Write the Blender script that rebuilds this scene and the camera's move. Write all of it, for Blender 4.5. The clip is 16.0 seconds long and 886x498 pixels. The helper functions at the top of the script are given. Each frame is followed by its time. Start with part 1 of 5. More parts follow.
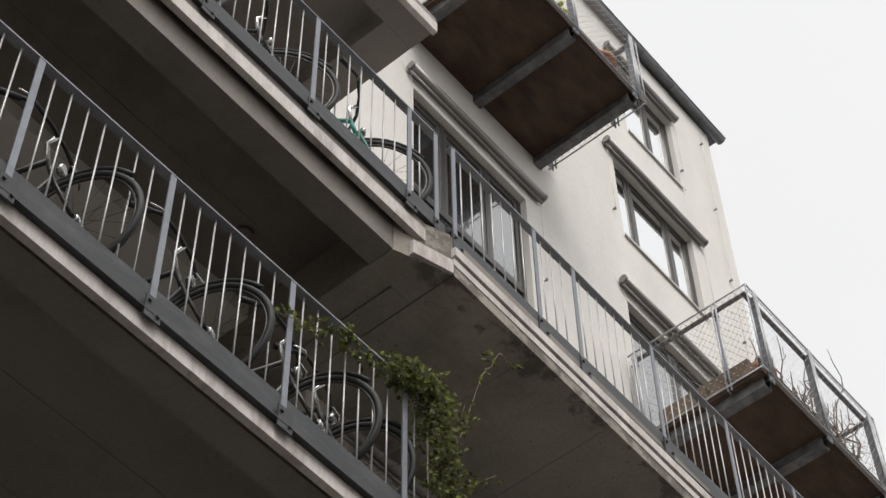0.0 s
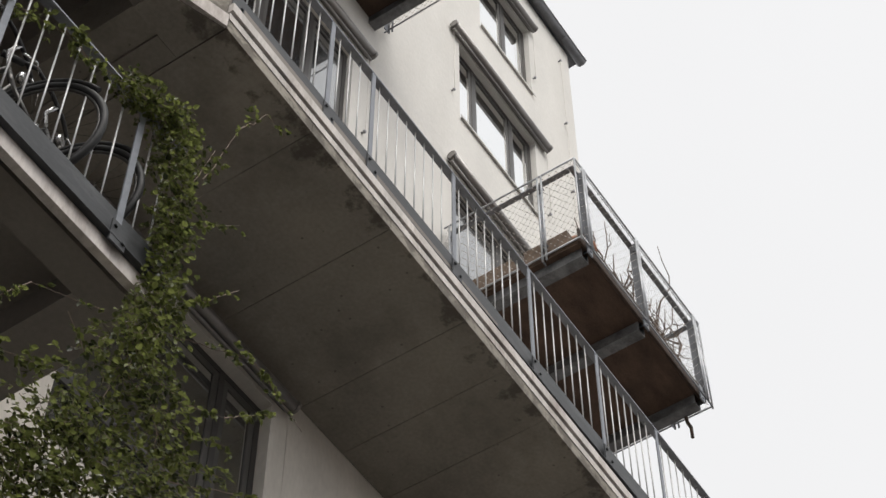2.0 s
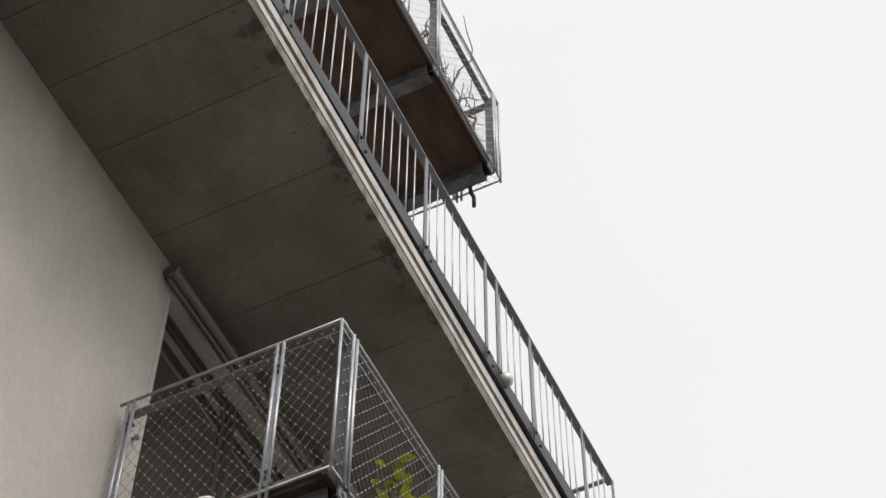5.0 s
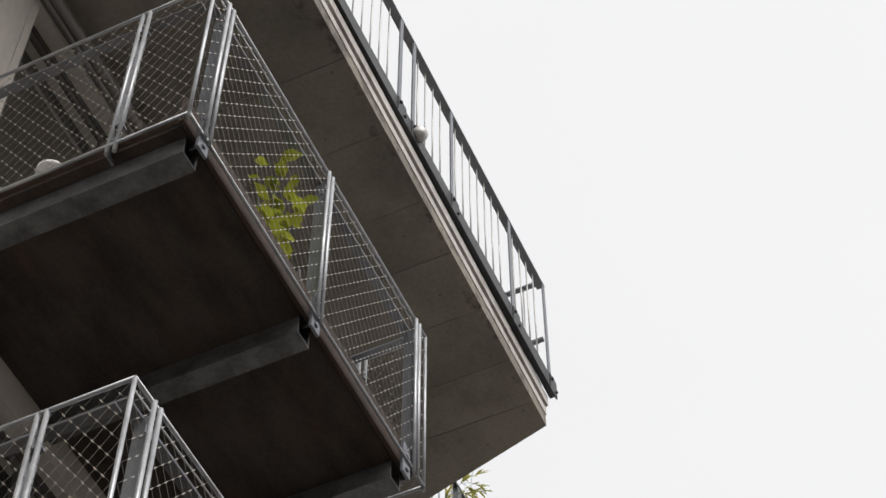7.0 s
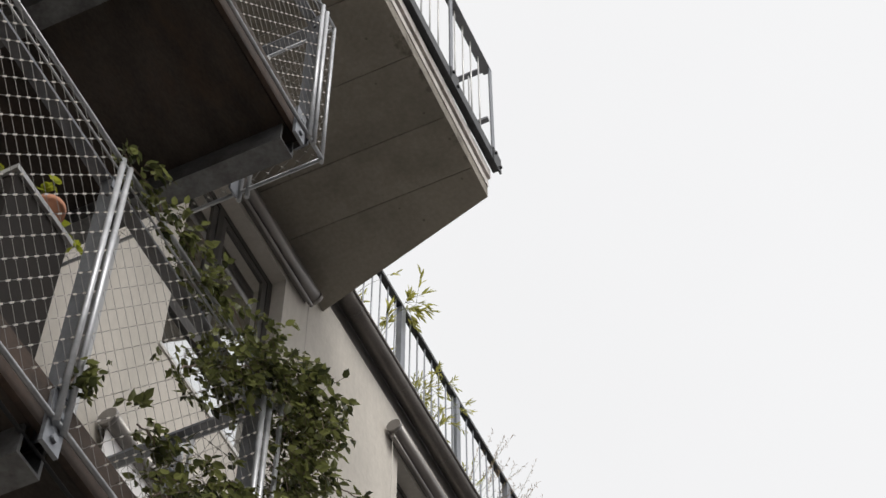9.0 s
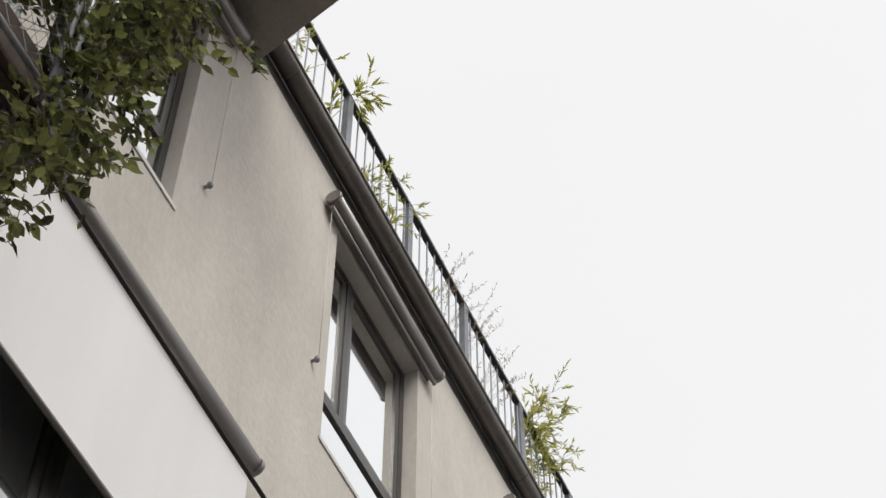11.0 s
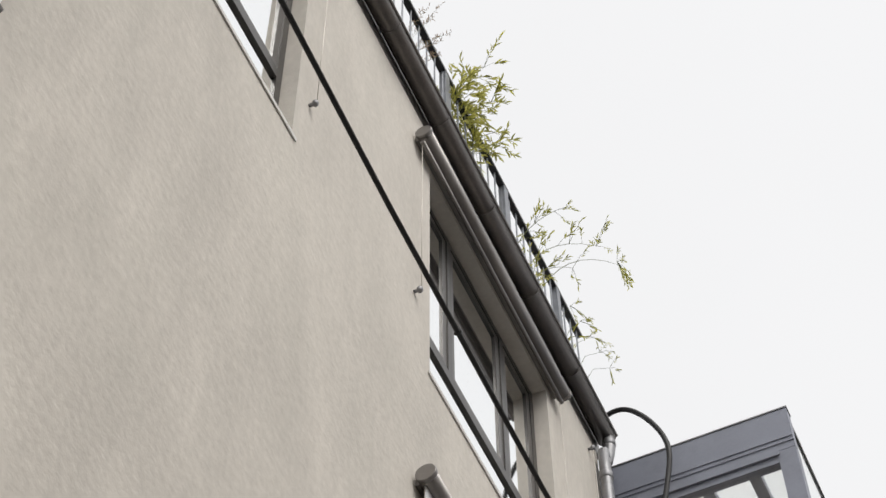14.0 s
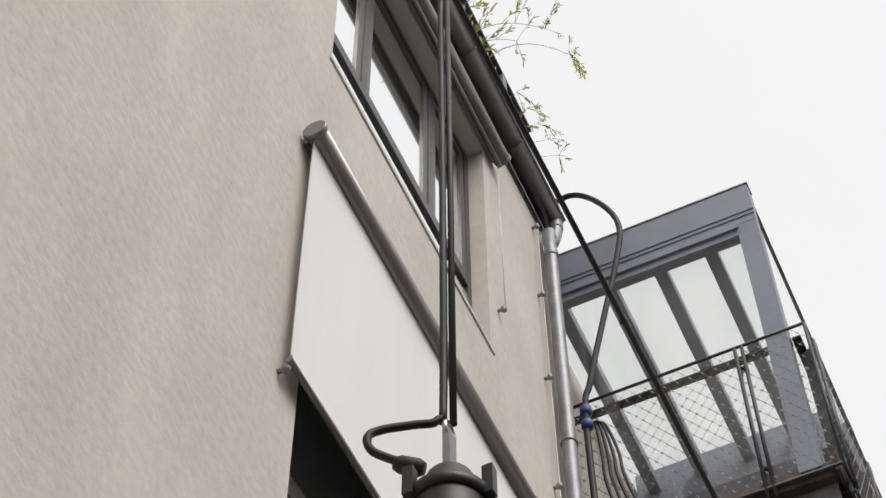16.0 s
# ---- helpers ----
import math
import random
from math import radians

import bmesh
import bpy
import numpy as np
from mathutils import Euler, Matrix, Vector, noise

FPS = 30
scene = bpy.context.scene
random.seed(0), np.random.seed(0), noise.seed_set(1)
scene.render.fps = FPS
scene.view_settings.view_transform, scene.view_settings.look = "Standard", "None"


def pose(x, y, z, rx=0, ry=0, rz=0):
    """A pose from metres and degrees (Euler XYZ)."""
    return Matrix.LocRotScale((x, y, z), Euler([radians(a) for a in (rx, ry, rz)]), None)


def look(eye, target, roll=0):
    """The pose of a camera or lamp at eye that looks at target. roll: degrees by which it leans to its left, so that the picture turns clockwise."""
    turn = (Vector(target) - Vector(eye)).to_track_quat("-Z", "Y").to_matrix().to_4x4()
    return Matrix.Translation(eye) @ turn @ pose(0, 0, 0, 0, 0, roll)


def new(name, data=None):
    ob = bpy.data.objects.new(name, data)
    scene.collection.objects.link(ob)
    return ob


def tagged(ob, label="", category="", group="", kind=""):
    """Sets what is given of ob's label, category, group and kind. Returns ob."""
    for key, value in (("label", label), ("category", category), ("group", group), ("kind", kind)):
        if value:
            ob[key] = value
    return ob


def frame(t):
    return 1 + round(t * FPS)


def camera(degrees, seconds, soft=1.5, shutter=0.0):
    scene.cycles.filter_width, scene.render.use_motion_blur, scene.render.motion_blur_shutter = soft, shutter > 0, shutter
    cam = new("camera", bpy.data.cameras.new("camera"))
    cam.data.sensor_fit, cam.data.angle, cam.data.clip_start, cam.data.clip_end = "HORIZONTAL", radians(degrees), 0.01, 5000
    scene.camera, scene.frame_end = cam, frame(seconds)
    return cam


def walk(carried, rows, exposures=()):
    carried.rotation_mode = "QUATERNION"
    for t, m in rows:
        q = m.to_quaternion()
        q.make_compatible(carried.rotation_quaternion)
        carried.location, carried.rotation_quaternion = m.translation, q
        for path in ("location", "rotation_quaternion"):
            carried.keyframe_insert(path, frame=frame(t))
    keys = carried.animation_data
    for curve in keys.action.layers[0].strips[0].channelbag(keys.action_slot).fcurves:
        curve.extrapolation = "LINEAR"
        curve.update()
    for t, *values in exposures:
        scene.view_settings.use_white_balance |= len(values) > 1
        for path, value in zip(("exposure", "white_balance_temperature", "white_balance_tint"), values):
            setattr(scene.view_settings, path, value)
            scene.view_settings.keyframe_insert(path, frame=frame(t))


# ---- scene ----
cam = camera(26.1, 16.0)
PATH = [
    (0, (-13.503, -5.559, 2.715), (-12.577, -4.808, 4.321), -1.2),
    (0.5, (-13.072, -5.41, 2.717), (-12.132, -4.684, 4.325), -0.8),
    (1, (-12.607, -5.273, 2.725), (-11.656, -4.57, 4.338), -0.7),
    (1.5, (-12.148, -5.133, 2.73), (-11.184, -4.457, 4.347), -0.5),
    (2, (-11.662, -5.018, 2.736), (-10.686, -4.369, 4.357), -0.1),
    (2.5, (-11.187, -4.904, 2.731), (-10.201, -4.284, 4.357), 0.3),
    (3, (-10.709, -4.785, 2.726), (-9.712, -4.194, 4.356), 0.5),
    (3.5, (-10.252, -4.644, 2.726), (-9.248, -4.08, 4.361), 0.6),
    (3.7, (-10.072, -4.586, 2.732), (-9.064, -4.032, 4.368), 0.6),
    (5.8, (-8.272, -3.988, 2.928), (-7.231, -3.497, 4.563), 0.1),
    (6, (-8.087, -3.94, 2.933), (-7.044, -3.452, 4.568), 0.0),
    (6.5, (-7.601, -3.838, 2.936), (-6.56, -3.353, 4.574), -0.1),
    (7, (-7.11, -3.719, 2.929), (-6.073, -3.239, 4.571), -0.1),
    (7.5, (-6.62, -3.618, 2.935), (-5.589, -3.142, 4.581), -0.1),
    (8, (-6.159, -3.508, 2.943), (-5.136, -3.035, 4.595), 0.0),
    (8.5, (-5.709, -3.411, 2.946), (-4.688, -2.938, 4.6), -0.1),
    (9, (-5.276, -3.295, 2.949), (-4.261, -2.823, 4.607), -0.2),
    (9.5, (-4.841, -3.167, 2.951), (-3.833, -2.699, 4.614), -0.1),
    (10, (-4.425, -3.04, 2.954), (-3.423, -2.576, 4.622), 0.1),
    (10.2, (-4.263, -2.989, 2.955), (-3.262, -2.528, 4.623), 0.2),
    (12.3, (-2.48, -2.49, 2.981), (-1.479, -2.034, 4.652), -0.3),
    (12.5, (-2.309, -2.435, 2.981), (-1.309, -1.981, 4.652), -0.1),
    (13, (-1.88, -2.314, 2.985), (-0.881, -1.863, 4.658), -0.4),
    (13.5, (-1.452, -2.192, 2.984), (-0.456, -1.746, 4.659), -0.7),
    (14, (-1.029, -2.109, 2.991), (-0.035, -1.665, 4.669), -0.6),
    (14.5, (-0.61, -2.037, 2.99), (0.38, -1.591, 4.669), -0.6),
    (15, (-0.197, -1.957, 2.98), (0.788, -1.513, 4.664), -0.5),
    (15.5, (0.217, -1.903, 2.976), (1.199, -1.454, 4.66), -0.2),
    (16, (0.633, -1.799, 2.972), (1.61, -1.355, 4.659), -0.5),
]
walk(cam, [(t, look(e, g, r)) for t, e, g, r in PATH], [(0, 0.0), (16.0, 0.0)])
SKY_GREY, SKY_STRENGTH, SUN_POWER = 8.6, 0.123, 1.9

# ---- light ----
world = bpy.data.worlds.new("overcast_sky")
scene.world = world
world.use_nodes = True
wn, wl = world.node_tree.nodes, world.node_tree.links
wn.clear()
SUN_ELEV, SUN_AZ = 52.0, 215.0
sky = wn.new("ShaderNodeTexSky")
sky.sky_type = "NISHITA"
sky.sun_disc = False
sky.sun_elevation = radians(SUN_ELEV)
sky.sun_rotation = radians(SUN_AZ)
sky.air_density, sky.dust_density, sky.ozone_density = 1.0, 6.0, 0.6
pale = wn.new("ShaderNodeHueSaturation")
pale.inputs["Saturation"].default_value = 0.06
wco = wn.new("ShaderNodeTexCoord")
cloud = wn.new("ShaderNodeTexNoise")
cloud.inputs["Scale"].default_value = 1.6
cloud.inputs["Detail"].default_value = 5.0
cramp = wn.new("ShaderNodeMapRange")
cramp.inputs["From Min"].default_value, cramp.inputs["From Max"].default_value = 0.3, 0.7
cramp.inputs["To Min"].default_value, cramp.inputs["To Max"].default_value = 0.97, 1.03
even = wn.new("ShaderNodeMix")
even.data_type = "RGBA"
even.inputs["Factor"].default_value = 0.8
even.inputs["B"].default_value = (SKY_GREY, SKY_GREY, SKY_GREY * 1.01, 1)
mulc = wn.new("ShaderNodeMix")
mulc.data_type, mulc.blend_type = "RGBA", "MULTIPLY"
mulc.inputs["Factor"].default_value = 1.0
wbg = wn.new("ShaderNodeBackground")
wbg.inputs["Strength"].default_value = SKY_STRENGTH
wout = wn.new("ShaderNodeOutputWorld")
wl.new(sky.outputs["Color"], pale.inputs["Color"])
wl.new(pale.outputs["Color"], even.inputs["A"])
wl.new(wco.outputs["Generated"], cloud.inputs["Vector"])
wl.new(cloud.outputs["Fac"], cramp.inputs["Value"])
wl.new(even.outputs["Result"], mulc.inputs["A"])
wl.new(cramp.outputs["Result"], mulc.inputs["B"])
wl.new(mulc.outputs["Result"], wbg.inputs["Color"])
wl.new(wbg.outputs["Background"], wout.inputs["Surface"])

sun = new("sun", bpy.data.lights.new("sun", "SUN"))
sun.data.energy = SUN_POWER
sun.data.angle = radians(35)
sun.data.color = (1.0, 0.96, 0.9)
sa, se = radians(SUN_AZ), radians(SUN_ELEV)
sun.matrix_world = look((math.sin(sa) * math.cos(se) * 40, math.cos(sa) * math.cos(se) * 40, math.sin(se) * 40), (0, 0, 0))


# ---- materials ----
def mat(name, color, rough=0.6, metal=0.0, vary=0.12, scale=3.0, fine=60.0, bump=0.15, stain=None, stain_amt=0.0,
        stretch=(1, 1, 1), bump_scale=None, spec=0.5, random_amt=0.0):
    """Procedural surface: broad mottling, fine grain, optional stains and relief."""
    m = bpy.data.materials.new(name)
    m.use_nodes = True
    n, l = m.node_tree.nodes, m.node_tree.links
    b = n["Principled BSDF"]
    b.inputs["Metallic"].default_value = metal
    b.inputs["Specular IOR Level"].default_value = spec
    co = n.new("ShaderNodeTexCoord")
    mp = n.new("ShaderNodeMapping")
    mp.inputs["Scale"].default_value = stretch
    l.new(co.outputs["Object"], mp.inputs["Vector"])
    big = n.new("ShaderNodeTexNoise")
    big.inputs["Scale"].default_value, big.inputs["Detail"].default_value = scale, 6
    small = n.new("ShaderNodeTexNoise")
    small.inputs["Scale"].default_value, small.inputs["Detail"].default_value = fine, 4
    l.new(mp.outputs["Vector"], big.inputs["Vector"])
    l.new(mp.outputs["Vector"], small.inputs["Vector"])
    add = n.new("ShaderNodeMath")
    add.operation = "MULTIPLY_ADD"
    add.inputs[1].default_value = 0.45
    l.new(small.outputs["Fac"], add.inputs[0])
    l.new(big.outputs["Fac"], add.inputs[2])
    rng = n.new("ShaderNodeMapRange")
    rng.inputs["From Min"].default_value, rng.inputs["From Max"].default_value = 0.5, 0.95
    rng.inputs["To Min"].default_value, rng.inputs["To Max"].default_value = 1 - vary, 1 + vary
    l.new(add.outputs[0], rng.inputs["Value"])
    last = rng.outputs["Result"]
    if random_amt:
        info = n.new("ShaderNodeObjectInfo")
        r2 = n.new("ShaderNodeMapRange")
        r2.inputs["To Min"].default_value, r2.inputs["To Max"].default_value = 1 - random_amt, 1 + random_amt
        l.new(info.outputs["Random"], r2.inputs["Value"])
        mu = n.new("ShaderNodeMath")
        mu.operation = "MULTIPLY"
        l.new(last, mu.inputs[0])
        l.new(r2.outputs["Result"], mu.inputs[1])
        last = mu.outputs[0]
    tint = n.new("ShaderNodeMix")
    tint.data_type, tint.blend_type = "RGBA", "MULTIPLY"
    tint.inputs["Factor"].default_value = 1.0
    tint.inputs["A"].default_value = (*color, 1)
    l.new(last, tint.inputs["B"])
    out = tint.outputs["Result"]
    if stain is not None:
        st = n.new("ShaderNodeTexNoise")
        st.inputs["Scale"].default_value, st.inputs["Detail"].default_value = scale * 0.8, 8
        st.inputs["Roughness"].default_value = 0.7
        mp2 = n.new("ShaderNodeMapping")
        mp2.inputs["Location"].default_value = (7.3, 2.1, 4.4)
        mp2.inputs["Scale"].default_value = stretch
        l.new(co.outputs["Object"], mp2.inputs["Vector"])
        l.new(mp2.outputs["Vector"], st.inputs["Vector"])
        sr = n.new("ShaderNodeMapRange")
        sr.inputs["From Min"].default_value, sr.inputs["From Max"].default_value = 0.5, 0.72
        sr.inputs["To Max"].default_value = stain_amt
        l.new(st.outputs["Fac"], sr.inputs["Value"])
        mx = n.new("ShaderNodeMix")
        mx.data_type = "RGBA"
        mx.inputs["B"].default_value = (*stain, 1)
        l.new(sr.outputs["Result"], mx.inputs["Factor"])
        l.new(out, mx.inputs["A"])
        out = mx.outputs["Result"]
    l.new(out, b.inputs["Base Color"])
    rr = n.new("ShaderNodeMapRange")
    rr.inputs["To Min"].default_value, rr.inputs["To Max"].default_value = max(0.03, rough - 0.12), min(1, rough + 0.12)
    l.new(big.outputs["Fac"], rr.inputs["Value"])
    l.new(rr.outputs["Result"], b.inputs["Roughness"])
    if bump:
        bt = n.new("ShaderNodeTexNoise")
        bt.inputs["Scale"].default_value, bt.inputs["Detail"].default_value = bump_scale or fine, 5
        l.new(co.outputs["Object"], bt.inputs["Vector"])
        bp = n.new("ShaderNodeBump")
        bp.inputs["Strength"].default_value, bp.inputs["Distance"].default_value = bump, min(0.01, 0.12 / (bump_scale or fine))
        l.new(bt.outputs["Fac"], bp.inputs["Height"])
        l.new(bp.outputs["Normal"], b.inputs["Normal"])
    return m


def leaf_mat(name, color, vary=0.45):
    m = bpy.data.materials.new(name)
    m.use_nodes = True
    n, l = m.node_tree.nodes, m.node_tree.links
    b = n["Principled BSDF"]
    geo = n.new("ShaderNodeNewGeometry")
    ramp = n.new("ShaderNodeValToRGB")
    c = color
    ramp.color_ramp.elements[0].color = (c[0] * (1 - vary), c[1] * (1 - vary), c[2] * (1 - vary), 1)
    ramp.color_ramp.elements[1].color = (c[0] * (1 + vary * 1.3), c[1] * (1 + vary), c[2] * (1 + vary * 0.5), 1)
    l.new(geo.outputs["Random Per Island"], ramp.inputs["Fac"])
    l.new(ramp.outputs["Color"], b.inputs["Base Color"])
    b.inputs["Roughness"].default_value = 0.45
    tr = n.new("ShaderNodeBsdfTranslucent")
    l.new(ramp.outputs["Color"], tr.inputs["Color"])
    mix = n.new("ShaderNodeMixShader")
    mix.inputs["Fac"].default_value = 0.5
    l.new(b.outputs["BSDF"], mix.inputs[1])
    l.new(tr.outputs["BSDF"], mix.inputs[2])
    l.new(mix.outputs["Shader"], n["Material Output"].inputs["Surface"])
    return m


def glass_mat(name, base, low, high, rough=0.03):
    """Dark glazing whose gloss grows towards grazing view."""
    m = bpy.data.materials.new(name)
    m.use_nodes = True
    n, l = m.node_tree.nodes, m.node_tree.links
    b = n["Principled BSDF"]
    b.inputs["Base Color"].default_value = (*base, 1)
    b.inputs["Roughness"].default_value = 0.25
    co = n.new("ShaderNodeTexCoord")
    t = n.new("ShaderNodeTexNoise")
    t.inputs["Scale"].default_value = 1.5
    bp = n.new("ShaderNodeBump")
    bp.inputs["Strength"].default_value, bp.inputs["Distance"].default_value = 0.02, 0.02
    gl = n.new("ShaderNodeBsdfGlossy")
    gl.inputs["Roughness"].default_value = rough
    gl.inputs["Color"].default_value = (0.97, 0.98, 0.98, 1)
    lw = n.new("ShaderNodeLayerWeight")
    lw.inputs["Blend"].default_value = 0.5
    mr = n.new("ShaderNodeMapRange")
    mr.inputs["From Min"].default_value, mr.inputs["From Max"].default_value = 0.45, 0.70
    mr.inputs["To Min"].default_value, mr.inputs["To Max"].default_value = low, high
    mix = n.new("ShaderNodeMixShader")
    l.new(co.outputs["Object"], t.inputs["Vector"])
    l.new(t.outputs["Fac"], bp.inputs["Height"])
    l.new(bp.outputs["Normal"], gl.inputs["Normal"])
    l.new(lw.outputs["Facing"], mr.inputs["Value"])
    l.new(mr.outputs["Result"], mix.inputs["Fac"])
    l.new(b.outputs["BSDF"], mix.inputs[1])
    l.new(gl.outputs["BSDF"], mix.inputs[2])
    l.new(mix.outputs["Shader"], n["Material Output"].inputs["Surface"])
    return m


def clear_mat(name):
    m = bpy.data.materials.new(name)
    m.use_nodes = True
    n, l = m.node_tree.nodes, m.node_tree.links
    tr = n.new("ShaderNodeBsdfTransparent")
    tr.inputs["Color"].default_value = (0.985, 0.99, 0.985, 1)
    gl = n.new("ShaderNodeBsdfGlossy")
    gl.inputs["Roughness"].default_value = 0.05
    mix = n.new("ShaderNodeMixShader")
    mix.inputs["Fac"].default_value = 0.07
    l.new(tr.outputs["BSDF"], mix.inputs[1])
    l.new(gl.outputs["BSDF"], mix.inputs[2])
    l.new(mix.outputs["Shader"], n["Material Output"].inputs["Surface"])
    return m


M_RENDER = mat("cream_render", (0.605, 0.567, 0.512), 0.92, vary=0.11, scale=1.5, fine=24, bump=0.6, bump_scale=26, stain=(0.475, 0.46, 0.405), stain_amt=0.30, stretch=(1.7, 1, 0.6))
M_TOWER = mat("pale_render", (0.735, 0.712, 0.672), 0.92, vary=0.07, scale=1.2, fine=24, bump=0.6, bump_scale=20, stain=(0.60, 0.57, 0.52), stain_amt=0.25, stretch=(1.7, 1, 0.6))
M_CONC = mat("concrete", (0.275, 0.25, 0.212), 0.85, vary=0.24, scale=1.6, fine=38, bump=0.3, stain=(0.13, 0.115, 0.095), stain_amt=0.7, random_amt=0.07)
def weathered(m, y0, y1, color, scale):
    """Ragged dark water stains between y0 and y1, and small pits."""
    n, l = m.node_tree.nodes, m.node_tree.links
    b = n["Principled BSDF"]
    co = n.new("ShaderNodeTexCoord")
    sep = n.new("ShaderNodeSeparateXYZ")
    l.new(co.outputs["Object"], sep.inputs["Vector"])
    ramp = n.new("ShaderNodeMapRange")
    ramp.inputs["From Min"].default_value, ramp.inputs["From Max"].default_value = y0, y1
    ramp.inputs["To Min"].default_value, ramp.inputs["To Max"].default_value = -0.24, 0.11
    l.new(sep.outputs["Y"], ramp.inputs["Value"])
    noise = n.new("ShaderNodeTexNoise")
    noise.inputs["Scale"].default_value, noise.inputs["Detail"].default_value = scale, 9
    noise.inputs["Roughness"].default_value = 0.65
    l.new(co.outputs["Object"], noise.inputs["Vector"])
    add = n.new("ShaderNodeMath")
    l.new(ramp.outputs["Result"], add.inputs[0])
    l.new(noise.outputs["Fac"], add.inputs[1])
    cut = n.new("ShaderNodeMapRange")
    cut.inputs["From Min"].default_value, cut.inputs["From Max"].default_value = 0.57, 0.66
    cut.inputs["To Max"].default_value = 0.72
    l.new(add.outputs[0], cut.inputs["Value"])
    pit = n.new("ShaderNodeTexVoronoi")
    pit.inputs["Scale"].default_value = 9.0
    l.new(co.outputs["Object"], pit.inputs["Vector"])
    dot = n.new("ShaderNodeMapRange")
    dot.inputs["From Min"].default_value, dot.inputs["From Max"].default_value = 0.09, 0.05
    dot.inputs["To Max"].default_value = 0.6
    l.new(pit.outputs["Distance"], dot.inputs["Value"])
    both = n.new("ShaderNodeMath")
    both.operation = "MAXIMUM"
    l.new(cut.outputs["Result"], both.inputs[0])
    l.new(dot.outputs["Result"], both.inputs[1])
    mx = n.new("ShaderNodeMix")
    mx.data_type = "RGBA"
    mx.inputs["B"].default_value = (*color, 1)
    l.new(both.outputs[0], mx.inputs["Factor"])
    l.new(b.inputs["Base Color"].links[0].from_socket, mx.inputs["A"])
    l.new(mx.outputs["Result"], b.inputs["Base Color"])


weathered(M_CONC, -0.82, -1.2, (0.075, 0.062, 0.05), 6.0)
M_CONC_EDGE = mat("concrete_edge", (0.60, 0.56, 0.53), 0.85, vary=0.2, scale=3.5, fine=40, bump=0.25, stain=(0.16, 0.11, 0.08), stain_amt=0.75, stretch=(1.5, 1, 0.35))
# Darker stained concrete; the shade of soffits and recesses sits in its colour.
M_CONC_DARK = mat("shaded_weathered_concrete", (0.235, 0.212, 0.19), 0.9, vary=0.15, scale=1.1, fine=40, bump=0.2, stain=(0.12, 0.105, 0.09), stain_amt=0.6)
M_STEEL = mat("galvanised_steel", (0.235, 0.247, 0.272), 0.45, 0.55, vary=0.18, scale=9, fine=80, bump=0.04)
# Dark brown that paints the gloom behind the gallery railings into the wall colour.
M_BACK = mat("shade_brown_wall", (0.14, 0.122, 0.105), 0.8, vary=0.3, scale=2.5, fine=40, bump=0.2, stretch=(3, 1, 0.4))
M_BAR = mat("galvanised_bar", (0.48, 0.48, 0.48), 0.45, 0.5, vary=0.12, scale=9, fine=80, bump=0.0)
M_CHANNEL = mat("dark_steel_channel", (0.04, 0.042, 0.046), 0.5, 0.2, vary=0.35, scale=4, fine=60, bump=0.05, stain=(0.14, 0.14, 0.145), stain_amt=0.5, stretch=(0.6, 1, 2))
M_BEAM = mat("stained_galvanised_beam", (0.145, 0.146, 0.15), 0.55, 0.4, vary=0.4, scale=9, fine=60, bump=0.06, stain=(0.05, 0.047, 0.044), stain_amt=0.85)
M_PLY = mat("stained_brown_panel", (0.058, 0.047, 0.041), 0.8, vary=0.45, scale=3, fine=50, bump=0.1, stain=(0.10, 0.062, 0.042), stain_amt=0.6, stretch=(1, 2.2, 1), spec=0.25)
M_PLY_RED = mat("rust_brown_panel", (0.085, 0.055, 0.04), 0.8, vary=0.4, scale=3, fine=50, bump=0.1, stain=(0.035, 0.022, 0.016), stain_amt=0.6, stretch=(1, 2.2, 1), spec=0.25)
M_CHEST = mat("dark_cabinet_board", (0.017, 0.013, 0.011), 0.75, vary=0.3, scale=4, fine=60, bump=0.08, spec=0.25)
M_RUST = mat("rusty_edge", (0.055, 0.034, 0.024), 0.8, vary=0.35, scale=8, fine=60, bump=0.2, stain=(0.02, 0.016, 0.013), stain_amt=0.7)
M_WIRE = mat("steel_cable", (0.60, 0.56, 0.51), 0.42, 0.4, vary=0.1, scale=9, fine=80, bump=0.0)
M_CABLE = mat("thin_steel_cable", (0.20, 0.19, 0.18), 0.5, 0.4, vary=0.1, scale=9, fine=80, bump=0.0)
M_ROD = mat("galvanised_rod", (0.42, 0.43, 0.45), 0.42, 0.5, vary=0.2, scale=14, fine=90, bump=0.05)
M_SASH = mat("grey_window_sash", (0.13, 0.124, 0.119), 0.36, 0.55, vary=0.1, scale=5, fine=90, bump=0.02)
M_FRAME = mat("grey_window_frame", (0.082, 0.078, 0.075), 0.38, 0.5, vary=0.1, scale=5, fine=90, bump=0.03)
M_CASING = mat("bronze_grey_awning_casing", (0.25, 0.235, 0.225), 0.38, 0.55, vary=0.1, scale=5, fine=90, bump=0.02)
M_GUTTER = mat("dark_zinc", (0.165, 0.152, 0.142), 0.36, 0.45, vary=0.2, scale=5, fine=80, bump=0.03, stain=(0.12, 0.115, 0.11), stain_amt=0.4)
M_ZINC = mat("zinc_pipe", (0.25, 0.25, 0.26), 0.5, 0.55, vary=0.25, scale=8, fine=60, bump=0.04, stain=(0.22, 0.22, 0.22), stain_amt=0.5)
M_SILL = mat("metal_sill", (0.62, 0.60, 0.57), 0.4, 0.4, vary=0.08, scale=4, fine=60, bump=0.02)
M_FABRIC = mat("white_awning_fabric", (0.86, 0.848, 0.85), 0.9, vary=0.03, scale=1.2, fine=120, bump=0.0, stretch=(3, 1, 0.4))
